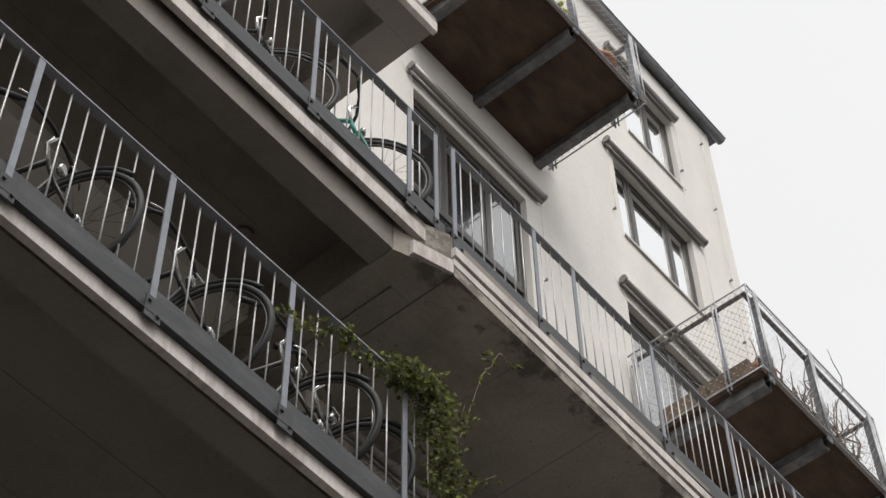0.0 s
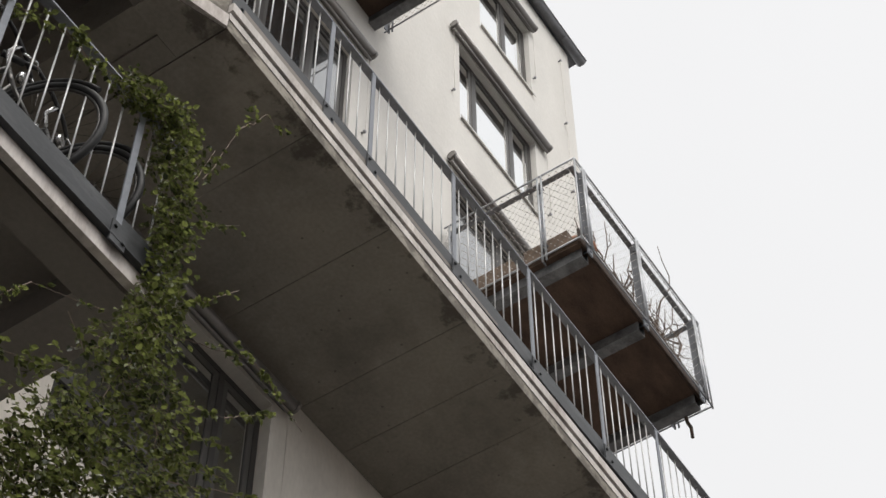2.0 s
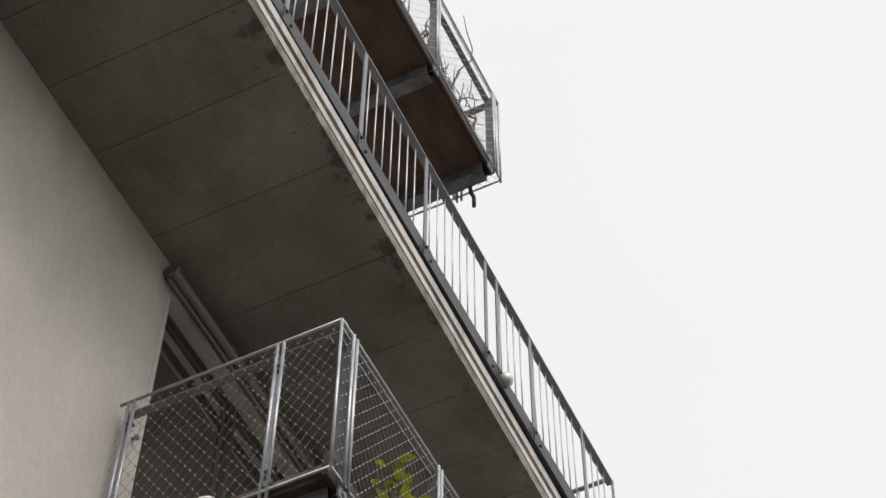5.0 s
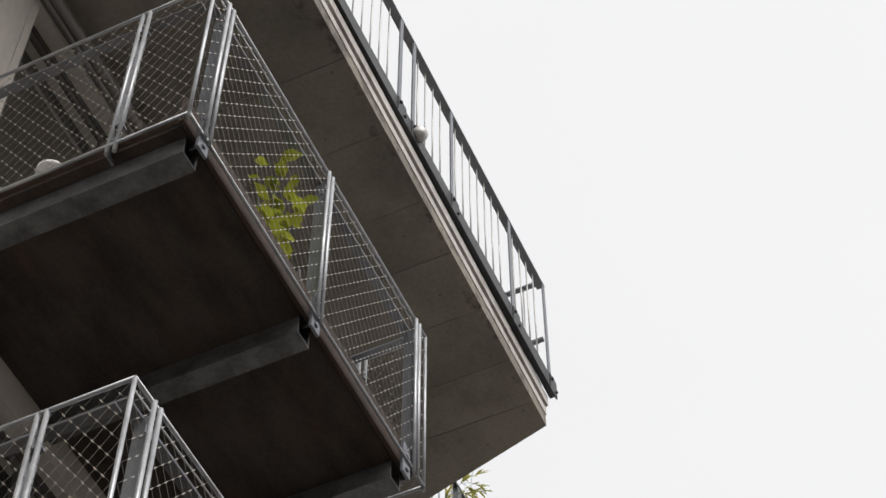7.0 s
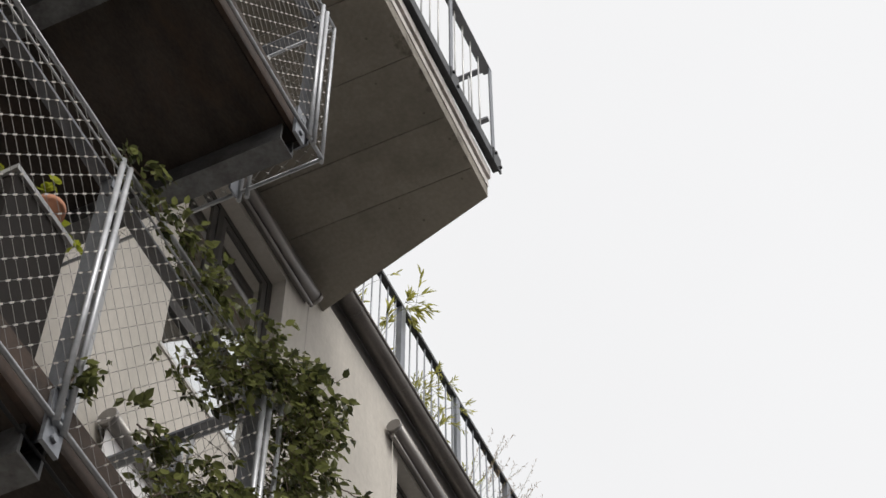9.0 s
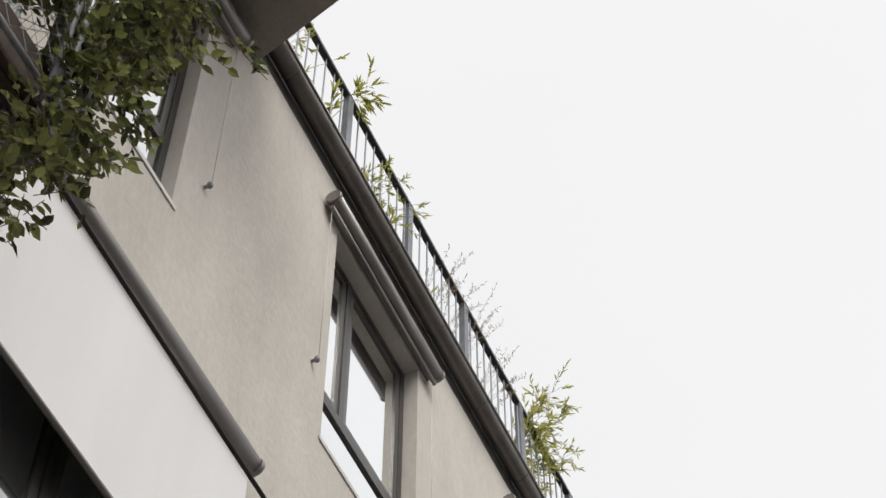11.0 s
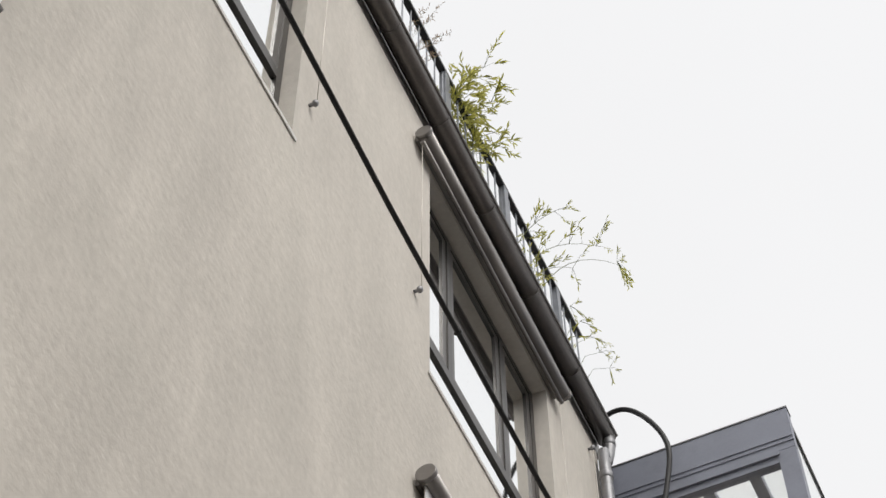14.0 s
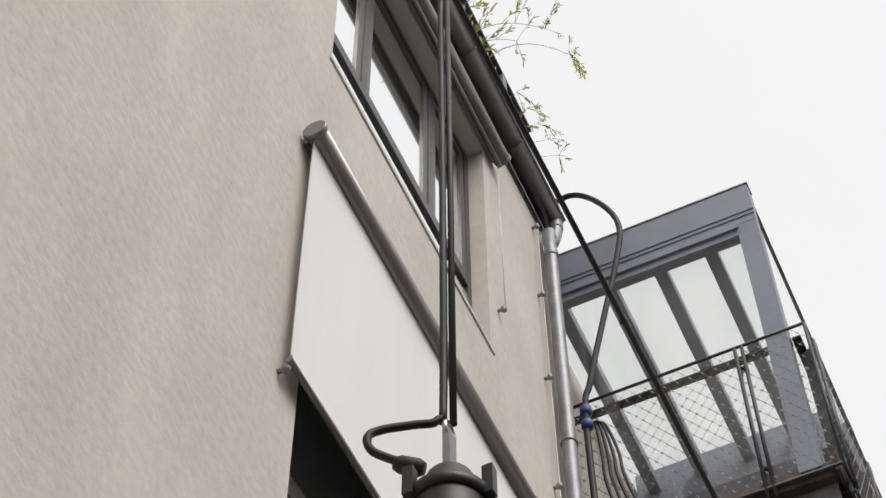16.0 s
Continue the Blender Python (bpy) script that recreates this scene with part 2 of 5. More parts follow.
M_GLASS = glass_mat("window_glass", (0.034, 0.037, 0.036), 0.18, 0.98)
M_GLASS_DIM = glass_mat("dim_window_glass", (0.02, 0.022, 0.024), 0.05, 0.42)
M_CLEAR = clear_mat("clear_glass")
M_BLUEGREY = mat("bluegrey_painted_metal", (0.25, 0.265, 0.32), 0.5, 0.2, vary=0.08, scale=3, fine=80, bump=0.02, stain=(0.14, 0.15, 0.17), stain_amt=0.4)
M_BLACK = mat("black_rubber", (0.014, 0.014, 0.015), 0.62, vary=0.2, scale=10, fine=60, bump=0.05)
M_BLUE = mat("blue_coupling", (0.03, 0.08, 0.25), 0.5, vary=0.15, scale=10, fine=60, bump=0.02)
M_LAMP = mat("dark_grey_lamp_housing", (0.026, 0.025, 0.025), 0.45, 0.2, vary=0.2, scale=12, fine=80, bump=0.05)
M_CHROME = mat("bright_metal", (0.6, 0.6, 0.6), 0.25, 0.9, vary=0.1, scale=9, fine=60, bump=0.0)
M_TERRA = mat("terracotta", (0.42, 0.19, 0.11), 0.85, vary=0.15, scale=9, fine=60, bump=0.15, stain=(0.5, 0.4, 0.33), stain_amt=0.4)
M_WOOD = mat("weathered_wood", (0.15, 0.105, 0.075), 0.8, vary=0.3, scale=6, fine=70, bump=0.2, stretch=(0.4, 3, 3))
M_BRANCH = mat("dry_branch", (0.20, 0.15, 0.12), 0.85, vary=0.25, scale=12, fine=60, bump=0.2)
M_STEM = mat("green_stem", (0.12, 0.14, 0.04), 0.6, vary=0.2, scale=12, fine=60, bump=0.05)
M_GROUND = mat("weathered_asphalt", (0.085, 0.084, 0.082), 0.9, vary=0.2, scale=0.7, fine=90, bump=0.4)
M_ROOM = mat("dim_room_wall", (0.30, 0.28, 0.26), 0.9, vary=0.08, scale=1, fine=30, bump=0.05)
M_RED = mat("red_paint", (0.45, 0.06, 0.03), 0.5, vary=0.1, scale=9, fine=60, bump=0.02)
M_TEAL = mat("teal_paint", (0.05, 0.28, 0.22), 0.4, vary=0.1, scale=9, fine=60, bump=0.02)
M_PLASTIC = mat("pale_blue_plastic", (0.30, 0.45, 0.55), 0.5, vary=0.1, scale=9, fine=60, bump=0.02)
L_IVY = leaf_mat("ivy_leaf", (0.108, 0.138, 0.052), 0.8)
L_VINE = leaf_mat("vine_leaf", (0.098, 0.118, 0.05), 0.75)
L_BAMBOO = leaf_mat("bamboo_leaf", (0.40, 0.41, 0.12), 0.4)
L_LIME = leaf_mat("yellowgreen_leaf", (0.30, 0.34, 0.035), 0.3)


# ---- building helpers ----
def box(bm, x0, x1, y0, y1, z0, z1):
    v = [bm.verts.new(p) for p in ((x0, y0, z0), (x1, y0, z0), (x1, y1, z0), (x0, y1, z0), (x0, y0, z1), (x1, y0, z1), (x1, y1, z1), (x0, y1, z1))]
    for f in ((3, 2, 1, 0), (4, 5, 6, 7), (0, 1, 5, 4), (1, 2, 6, 5), (2, 3, 7, 6), (3, 0, 4, 7)):
        bm.faces.new([v[i] for i in f])
    return bm


def prism(bm, plan, z0, z1):
    """A plan outline (counter-clockwise) raised from z0 to z1."""
    lo = [bm.verts.new((x, y, z0)) for x, y in plan]
    hi = [bm.verts.new((x, y, z1)) for x, y in plan]
    bm.faces.new(lo[::-1])
    bm.faces.new(hi)
    for i in range(len(plan)):
        j = (i + 1) % len(plan)
        bm.faces.new((lo[i], lo[j], hi[j], hi[i]))
    return bm


def tube(bm, pts, r, n=8, caps=True, taper=None):
    """A round tube along a line of points."""
    pts = [Vector(p) for p in pts]
    rings = []
    up = None
    for i, p in enumerate(pts):
        d = (pts[min(i + 1, len(pts) - 1)] - pts[max(i - 1, 0)]).normalized()
        if up is None:
            up = Vector((0, 0, 1)) if abs(d.z) < 0.9 else Vector((1, 0, 0))
        a = d.cross(up).normalized()
        b = a.cross(d).normalized()
        up = b
        rad = r if taper is None else r + (taper - r) * i / (len(pts) - 1)
        rings.append([bm.verts.new(p + a * math.cos(2 * math.pi * k / n) * rad + b * math.sin(2 * math.pi * k / n) * rad) for k in range(n)])
    for q, s in zip(rings, rings[1:]):
        for k in range(n):
            f = bm.faces.new((q[k], q[(k + 1) % n], s[(k + 1) % n], s[k]))
            f.smooth = n > 4
    if caps:
        bm.faces.new(rings[0][::-1])
        bm.faces.new(rings[-1])
    return bm


def smooth(pts, k=6):
    """Points on a round curve through pts."""
    p = [Vector(q) for q in pts]
    p = [p[0] * 2 - p[1], *p, p[-1] * 2 - p[-2]]
    out = []
    for a, b, c, d in zip(p, p[1:], p[2:], p[3:]):
        for i in range(k):
            t = i / k
            out.append(0.5 * (2 * b + (c - a) * t + (2 * a - 5 * b + 4 * c - d) * t * t + (3 * b - a - 3 * c + d) * t ** 3))
    return [*out, p[-2]]


def ring(bm, c, axis, R, r, n=24, k=6):
    """A torus round the axis at c."""
    q = Vector(axis).to_track_quat("Z", "Y").to_matrix()
    grid = []
    for i in range(n):
        a = 2 * math.pi * i / n
        row = []
        for j in range(k):
            b = 2 * math.pi * j / k
            row.append(bm.verts.new(Vector(c) + q @ Vector(((R + r * math.cos(b)) * math.cos(a), (R + r * math.cos(b)) * math.sin(a), r * math.sin(b)))))
        grid.append(row)
    for i in range(n):
        for j in range(k):
            bm.faces.new((grid[i][j], grid[(i + 1) % n][j], grid[(i + 1) % n][(j + 1) % k], grid[i][(j + 1) % k])).smooth = True
    return bm


def lathe(bm, c, prof, n=24, axis=(0, 0, 1)):
    """A turned body: (radius, height) rows round an axis at c."""
    q = Vector(axis).to_track_quat("Z", "Y").to_matrix()
    rows = [[bm.verts.new(Vector(c) + q @ Vector((r * math.cos(2 * math.pi * i / n), r * math.sin(2 * math.pi * i / n), h))) for i in range(n)] for r, h in prof]
    for a, b in zip(rows, rows[1:]):
        for i in range(n):
            bm.faces.new((a[i], a[(i + 1) % n], b[(i + 1) % n], b[i])).smooth = True
    bm.faces.new(rows[0][::-1])
    bm.faces.new(rows[-1])
    return bm


def mesh_of(name, bm, material, bevel=0.0):
    if bevel:
        bmesh.ops.bevel(bm, geom=[e for e in bm.edges if len(e.link_faces) == 2 and e.calc_face_angle(0) > 0.6], offset=bevel, segments=2, affect="EDGES", clamp_overlap=True)
    bmesh.ops.recalc_face_normals(bm, faces=bm.faces)
    me = bpy.data.meshes.new(name)
    bm.to_mesh(me)
    bm.free()
    me.materials.append(material)
    return me


def part(name, bm, material, parent=None, label="", bevel=0.0):
    ob = new(name, mesh_of(name, bm, material, bevel))
    if parent is not None:
        ob.parent = parent
    if label:
        ob["label"] = label
    return ob


def shared(name, me, parent, at, turn=None):
    """A repeat of a piece on one mesh."""
    ob = new(name, me)
    ob.parent = parent
    ob.location = at
    if turn:
        ob.rotation_euler = turn
    return ob


def thing(name, label, category, group="", kind=""):
    return tagged(new(name), label, category, group, kind)


def pierced(x0, x1, z0, z1, y0, y1, holes):
    """A wall between y0 and y1 with openings (x0, x1, z0, z1) going through."""
    bm = bmesh.new()
    xs = sorted({x0, x1, *[h[0] for h in holes], *[h[1] for h in holes]})
    zs = sorted({z0, z1, *[h[2] for h in holes], *[h[3] for h in holes]})
    full = lambda i, j: 0 <= i < len(xs) - 1 and 0 <= j < len(zs) - 1 and not any(
        h[0] < (xs[i] + xs[i + 1]) / 2 < h[1] and h[2] < (zs[j] + zs[j + 1]) / 2 < h[3] for h in holes)
    known = {}

    def vert(i, j, y):
        if (i, j, y) not in known:
            known[i, j, y] = bm.verts.new((xs[i], y, zs[j]))
        return known[i, j, y]
    for i in range(len(xs) - 1):
        for j in range(len(zs) - 1):
            if not full(i, j):
                continue
            for y in (y0, y1):
                bm.faces.new([vert(i, j, y), vert(i + 1, j, y), vert(i + 1, j + 1, y), vert(i, j + 1, y)])
            for di, dj, a, b in ((-1, 0, (i, j), (i, j + 1)), (1, 0, (i + 1, j), (i + 1, j + 1)), (0, -1, (i, j), (i + 1, j)), (0, 1, (i, j + 1), (i + 1, j + 1))):
                if not full(i + di, j + dj):
                    bm.faces.new([vert(*a, y0), vert(*b, y0), vert(*b, y1), vert(*a, y1)])
    return bm


# ---- setting ----
WY = 0.03           # front of the house wall
TY = 0.12           # front of the tower wall
ground = tagged(part("ground", box(bmesh.new(), -400, 400, -400, 400, -0.3, 0.0), M_GROUND), "grey asphalt street in front of the house", "ground", kind="structure")

# Unseen wall added behind the camera; it blocks low sky to darken lower walls.
sky_block_wall = tagged(part("sky_block_wall", box(bmesh.new(), -45, 45, -13.6, -13.0, 0, 12.5), M_CONC_EDGE), "added unseen wall across the street that blocks low sky", "wall", kind="structure")
HOLES = {"L": (-7.61, -5.94, 9.82, 11.58), "M": (-3.865, -2.135, 9.25, 11.58), "N": (-1.135, -0.175, 9.82, 11.58),
         "O": (1.23, 2.25, 9.82, 11.58), "P": (3.60, 5.16, 9.82, 11.58), "S": (-1.305, 0.462, 6.95, 8.85), "Q": (3.59, 5.21, 6.90, 8.85), "R": (-3.79, -2.115, 6.55, 9.04)}
wall_house = tagged(part("wall_house", pierced(-8.0, 5.99, 0, 11.95, WY, WY + 0.35, list(HOLES.values())), M_RENDER), "cream rendered house wall with deep window openings", "wall", kind="structure")
THOLES = {"D3": (-6.86, -5.30, 14.89, 16.84), "T4": (-3.77, -2.12, 14.885, 16.85), "T2": (-3.64, -2.213, 18.015, 19.42), "T1": (-3.22, -2.185, 20.40, 21.80)}
wall_tower = tagged(part("wall_tower", pierced(-16, -1.245, 12.12, 22.61, TY, TY + 0.35, list(THOLES.values())), M_TOWER), "pale rendered upper wall of the tall house", "wall", kind="structure")
bm = bmesh.new()
box(bm, -1.595, -1.245, TY + 0.352, 9, 12.12, 22.61)
box(bm, -16, -1.247, 9, 9.3, 0, 22.61)
wall_side = tagged(part("wall_side", bm, M_TOWER), "pale rendered side and back walls of the tall house", "wall", kind="structure")
bm = bmesh.new()
box(bm, 5.64, 5.99, WY + 0.352, 9, 0, 11.95)
box(bm, -1.24, 5.988, 9, 9.3, 0, 11.95)
wall_end = tagged(part("wall_end", bm, M_RENDER), "cream rendered end wall of the lower house", "wall", kind="structure")
bm = bmesh.new()
box(bm, -8.2, 5.57, 2.4, 2.5, 3, 11.9)
box(bm, -16, -1.6, 2.4, 2.5, 12.2, 22.5)
wall_rooms = tagged(part("wall_rooms", bm, M_ROOM), "dim plaster walls of the rooms behind the windows", "wall", kind="structure")
roof = tagged(part("roof", prism(bmesh.new(), [(-1.24, WY + 0.0), (6.05, WY + 0.0), (6.05, 9.3), (-1.24, 9.3)], 11.954, 12.10), M_GUTTER), "flat roof terrace with dark zinc edge", "roof", kind="structure")
roof_tower = tagged(part("roof_tower", box(bmesh.new(), -16.2, -1.06, TY - 0.10, 9.5, 22.65, 22.71), M_STEEL), "flat metal-edged roof of the tall house", "roof", kind="structure")

# flat concrete slab under the terrace, cast in boards
JOINTS = [-8.08, -7.29, -6.5, -5.69, -5.235, -4.76, -4.14, -3.455, -2.85, -2.35, -1.855, -1.475, -1.04, -0.63, -0.28, -0.06]
front = lambda x: -1.146 + 0.0115 * x      # the edge runs slightly askew to the wall
terrace_slab = thing("terrace_slab", "grey concrete terrace slab with board joints and stains", "slab", kind="structure")
for a, b in zip(JOINTS, JOINTS[1:]):
    last = b == JOINTS[-1]
    plan = [(a + 0.0022, front(a)), (b - 0.0022 if not last else -0.072, front(b)), (b - 0.0022 if not last else 0.235, WY - 0.004), (a + 0.0022, WY - 0.004)]
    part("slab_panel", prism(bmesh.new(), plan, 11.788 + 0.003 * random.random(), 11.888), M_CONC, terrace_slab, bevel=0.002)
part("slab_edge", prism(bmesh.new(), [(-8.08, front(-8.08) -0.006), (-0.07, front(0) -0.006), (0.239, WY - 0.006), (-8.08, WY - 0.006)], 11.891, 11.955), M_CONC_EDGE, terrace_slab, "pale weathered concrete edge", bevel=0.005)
# Groove and upstand get the dark concrete as shade under the railing channel.
part("slab_groove", prism(bmesh.new(), [(-8.08, front(-8.08) +0.021), (-0.075, front(0) +0.021), (0.23, WY - 0.006), (-8.08, WY - 0.006)], 11.958, 11.974), M_CONC_DARK, terrace_slab)
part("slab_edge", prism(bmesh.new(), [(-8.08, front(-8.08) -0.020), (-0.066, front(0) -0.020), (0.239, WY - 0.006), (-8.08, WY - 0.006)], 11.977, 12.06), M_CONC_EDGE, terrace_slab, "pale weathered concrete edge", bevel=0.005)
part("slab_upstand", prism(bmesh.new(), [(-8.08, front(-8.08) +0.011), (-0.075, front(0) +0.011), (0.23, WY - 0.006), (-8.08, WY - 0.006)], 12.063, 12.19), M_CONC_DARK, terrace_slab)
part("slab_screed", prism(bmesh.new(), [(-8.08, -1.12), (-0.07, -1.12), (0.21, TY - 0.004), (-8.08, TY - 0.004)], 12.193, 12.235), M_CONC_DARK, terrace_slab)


def gallery(top, name, out=0.0, end=-8.083, soffit=0.25, closing=True):
    """An access deck with an edge beam, a cross beam at its end and a coffered underside."""
    g = thing(name, "weathered concrete access gallery with deep edge beams", "gallery", kind="structure")
    # Beams and coffered underside use the concrete with shade in its colour.
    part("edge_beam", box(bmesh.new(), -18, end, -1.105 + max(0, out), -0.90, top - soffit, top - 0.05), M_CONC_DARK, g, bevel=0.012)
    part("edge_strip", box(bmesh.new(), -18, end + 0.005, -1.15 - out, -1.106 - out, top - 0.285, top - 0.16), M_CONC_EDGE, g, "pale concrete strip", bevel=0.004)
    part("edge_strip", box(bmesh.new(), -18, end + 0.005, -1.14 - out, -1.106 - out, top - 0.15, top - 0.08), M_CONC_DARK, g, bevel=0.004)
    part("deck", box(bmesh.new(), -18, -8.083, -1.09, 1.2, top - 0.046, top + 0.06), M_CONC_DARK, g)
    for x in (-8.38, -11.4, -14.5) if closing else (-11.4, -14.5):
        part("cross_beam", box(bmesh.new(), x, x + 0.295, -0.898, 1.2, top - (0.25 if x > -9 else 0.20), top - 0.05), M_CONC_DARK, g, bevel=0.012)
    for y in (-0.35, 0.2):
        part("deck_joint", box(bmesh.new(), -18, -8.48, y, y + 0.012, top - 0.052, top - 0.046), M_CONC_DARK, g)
    return g


gallery(9.60, "gallery_lower", 0.02)
gallery_upper = gallery(12.295, "gallery_upper", 0.02, -8.262, 0.49, False)
gallery(15.05, "gallery_top")
# the end beam of the upper gallery lies flush with the terrace slab
part("cross_beam", box(bmesh.new(), -8.465, -8.258, -0.897, 1.2, 11.802, 12.245), M_CONC, gallery_upper, bevel=0.004)
part("haunch", prism(bmesh.new(), [(-8.46, -1.09), (-8.085, -1.225), (-8.085, -0.899), (-8.46, -0.899)], 11.792, 12.2), M_CONC, gallery_upper, bevel=0.003)
part("cross_beam", box(bmesh.new(), -8.253, -8.085, -0.897, 1.2, 11.79, 12.245), M_CONC, gallery_upper, bevel=0.003)
part("edge_strip", prism(bmesh.new(), [(-8.36, -1.163), (-8.085, -1.243), (-8.085, -1.2), (-8.36, -1.13)], 11.802, 11.93), M_CONC_EDGE, gallery_upper, "pale concrete strip", bevel=0.004)
bm = bmesh.new()
box(bm, -18, -8.0, 1.22, 1.5, 9.3, 12.1)
box(bm, -8.0, -7.7, WY + 0.352, 1.5, 0, 11.94)
# Lower wall takes the dark concrete so its colour carries the shade there.
wall_base = tagged(part("wall_base", box(bmesh.new(), -18, -8.002, 1.22, 1.5, 0, 9.297), M_CONC_DARK), "concrete wall below the access galleries, coloured dark for shade", "wall", kind="structure")
# No boards here: the dark colour stands in for gallery shade.
wall_gallery = tagged(part("wall_gallery", bm, M_BACK), "back wall of the access galleries, coloured dark brown for shade", "wall", kind="structure")


# ---- railings ----
BAR = mesh_of("bar", tube(bmesh.new(), [(0, 0, 0), (0, 0, 0.98)], 0.0054, 6), M_BAR)
bm = bmesh.new()
prism(bm, [(-0.019, -0.006), (0.019, -0.006), (0.019, 0.003), (-0.019, 0.003)], 0, 1.077)
POST = mesh_of("post", bm, M_STEEL)
bm = bmesh.new()
box(bm, -0.05, 0.05, -0.01, 0.0, -0.05, 0.10)
tube(bm, [(-0.028, -0.022, 0.06), (-0.028, -0.008, 0.06)], 0.011, 6)
tube(bm, [(0.03, -0.022, -0.01), (0.03, -0.008, -0.01)], 0.011, 6)
BRACKET = mesh_of("bracket", bm, M_CHANNEL)


def railing(x0, x1, y, z, posts, label, chan=(-0.03, 0.19), ends=()):
    """Upright-bar railing on a steel channel that is bolted to a slab edge."""
    r = thing("railing", label, "railing", "gallery railings")
    part("top_rail", box(bmesh.new(), x0, x1, y - 0.038, y + 0.016, z + 1.078, z + 1.090), M_STEEL, r, bevel=0.002)
    bm = bmesh.new()
    c0, c1 = z + chan[0], z + chan[1]
    prof = [(y + 0.012, c1 - 0.007), (y + 0.012, c1), (y - 0.026, c1), (y - 0.026, c0 + 0.008), (y - 0.058, c0 + 0.008), (y - 0.058, c0), (y - 0.018, c0), (y - 0.018, c1 - 0.007)]
    rows = [[bm.verts.new((x, p, q)) for p, q in prof] for x in (x0, x1)]
    for i in range(8):
        bm.faces.new((rows[0][i], rows[0][(i + 1) % 8], rows[1][(i + 1) % 8], rows[1][i]))
    bm.faces.new(rows[0])
    bm.faces.new(rows[1][::-1])
    part("channel", bm, M_CHANNEL, r, "dark galvanised steel channel")
    for p in posts:
        shared("post", POST, r, (p, y - 0.03, z))
        shared("bracket", BRACKET, r, (p, y - 0.046, z - 0.02))
    stops = sorted([x0, *posts, x1])
    for a, b in zip(stops, stops[1:]):
        if b - a < 0.2:
            continue
        k = max(1, round((b - a) / 0.108))
        for i in range(1, k):
            shared("bar", BAR, r, (a + (b - a) * i / k, y - 0.005, z + 0.11))
    return r


railing(-18, -8.13, -1.15, 9.45, [-17.17, -16.3, -15.43, -14.56, -13.69, -12.82, -11.95, -11.08, -10.205, -9.335, -8.455], "galvanised upright-bar railing of the lower gallery")
railing(-18, -8.12, -1.135, 12.245, [-17.22, -16.34, -15.46, -14.58, -13.7, -12.82, -11.94, -11.06, -10.175, -9.29, -8.407, -8.143], "galvanised upright-bar railing of the upper gallery")
terrace_rail = railing(-8.04, -0.03, -1.18, 12.165, [-8.02, -7.16, -6.72, -5.80, -4.87, -3.97, -3.12, -2.235, -2.055, -1.515, -0.62, -0.047], "galvanised upright-bar railing along the terrace slab", (-0.085, 0.16))
# it runs along the askew slab edge
terrace_rail.matrix_basis = Matrix.Translation((-8.04, -1.18, 0)) @ Matrix.Rotation(0.0038, 4, "Z") @ Matrix.Translation((8.04, 1.18, 0))
end_rail = thing("railing", "short galvanised return railing at the terrace corner", "railing", "gallery railings")
part("top_rail", box(bmesh.new(), -0.062, -0.027, -1.16, 0.1, 13.285, 13.30), M_STEEL, end_rail)
part("mid_rail", box(bmesh.new(), -0.062, -0.032, -1.16, 0.1, 12.66, 12.68), M_STEEL, end_rail)
for i in range(1, 10):
    shared("bar", BAR, end_rail, (-0.047, -1.16 + i * 0.12, 12.3))


# ---- windows and awnings ----
def window(x0, x1, z0, z1, y, mullions, label, transom=0.0, sill=True, glass=None):
    w = thing("window", label, "window", "house windows")
    f = 0.045
    bm = pierced(x0, x1, z0, z1, y, y + 0.07, [(x0 + f, x1 - f, z0 + f, z1 - f)])
    part("frame", bm, M_FRAME, w)
    zt = z0 + f
    if transom:
        zt = z0 + transom
        part("transom", box(bmesh.new(), x0 + f, x1 - f, y - 0.003, y + 0.066, zt - 0.035, zt + 0.035), M_FRAME, w, bevel=0.006)
        part("pane", box(bmesh.new(), x0 + f, x1 - f, y + 0.012, y + 0.022, z0 + f, zt - 0.035), glass or M_GLASS, w)
        zt += 0.035
    stops = [x0 + f, *mullions, x1 - f]
    for i, (a, b) in enumerate(zip(stops, stops[1:])):
        a2 = a + (0.024 if i else 0)
        b2 = b - (0.024 if i < len(stops) - 2 else 0)
        if i:
            part("mullion", box(bmesh.new(), a - 0.024, a + 0.024, y - 0.003, y + 0.067, zt, z1 - f), M_FRAME, w, bevel=0.006)
        s = 0.044
        bm = pierced(a2, b2, zt, z1 - f, y + 0.006, y + 0.06, [(a2 + s, b2 - s, zt + s, z1 - f - s)])
        part("sash", bm, M_SASH, w)
        part("pane", box(bmesh.new(), a2 + s, b2 - s, y + 0.016, y + 0.026, zt + s, z1 - f - s), glass or M_GLASS, w)
    if sill:
        bm = bmesh.new()
        box(bm, x0 + 0.004, x1 - 0.004, y - 0.087, y + 0.0, z0 + 0.003, z0 + 0.014)
        box(bm, x0 - 0.02, x1 + 0.03, y - 0.093, y - 0.087, z0 - 0.012, z0 + 0.014)
        part("sill", bm, M_SILL, w, "pale metal sill", bevel=0.003)
    return w


PIN = mesh_of("wire_anchor", lathe(tube(bmesh.new(), [(0, -0.032, 0), (0, 0.0, 0)], 0.009, 8), (0, -0.030, 0), [(0.009, -0.018), (0.015, -0.008), (0.015, 0.008), (0.009, 0.018)], 10), M_ZINC)


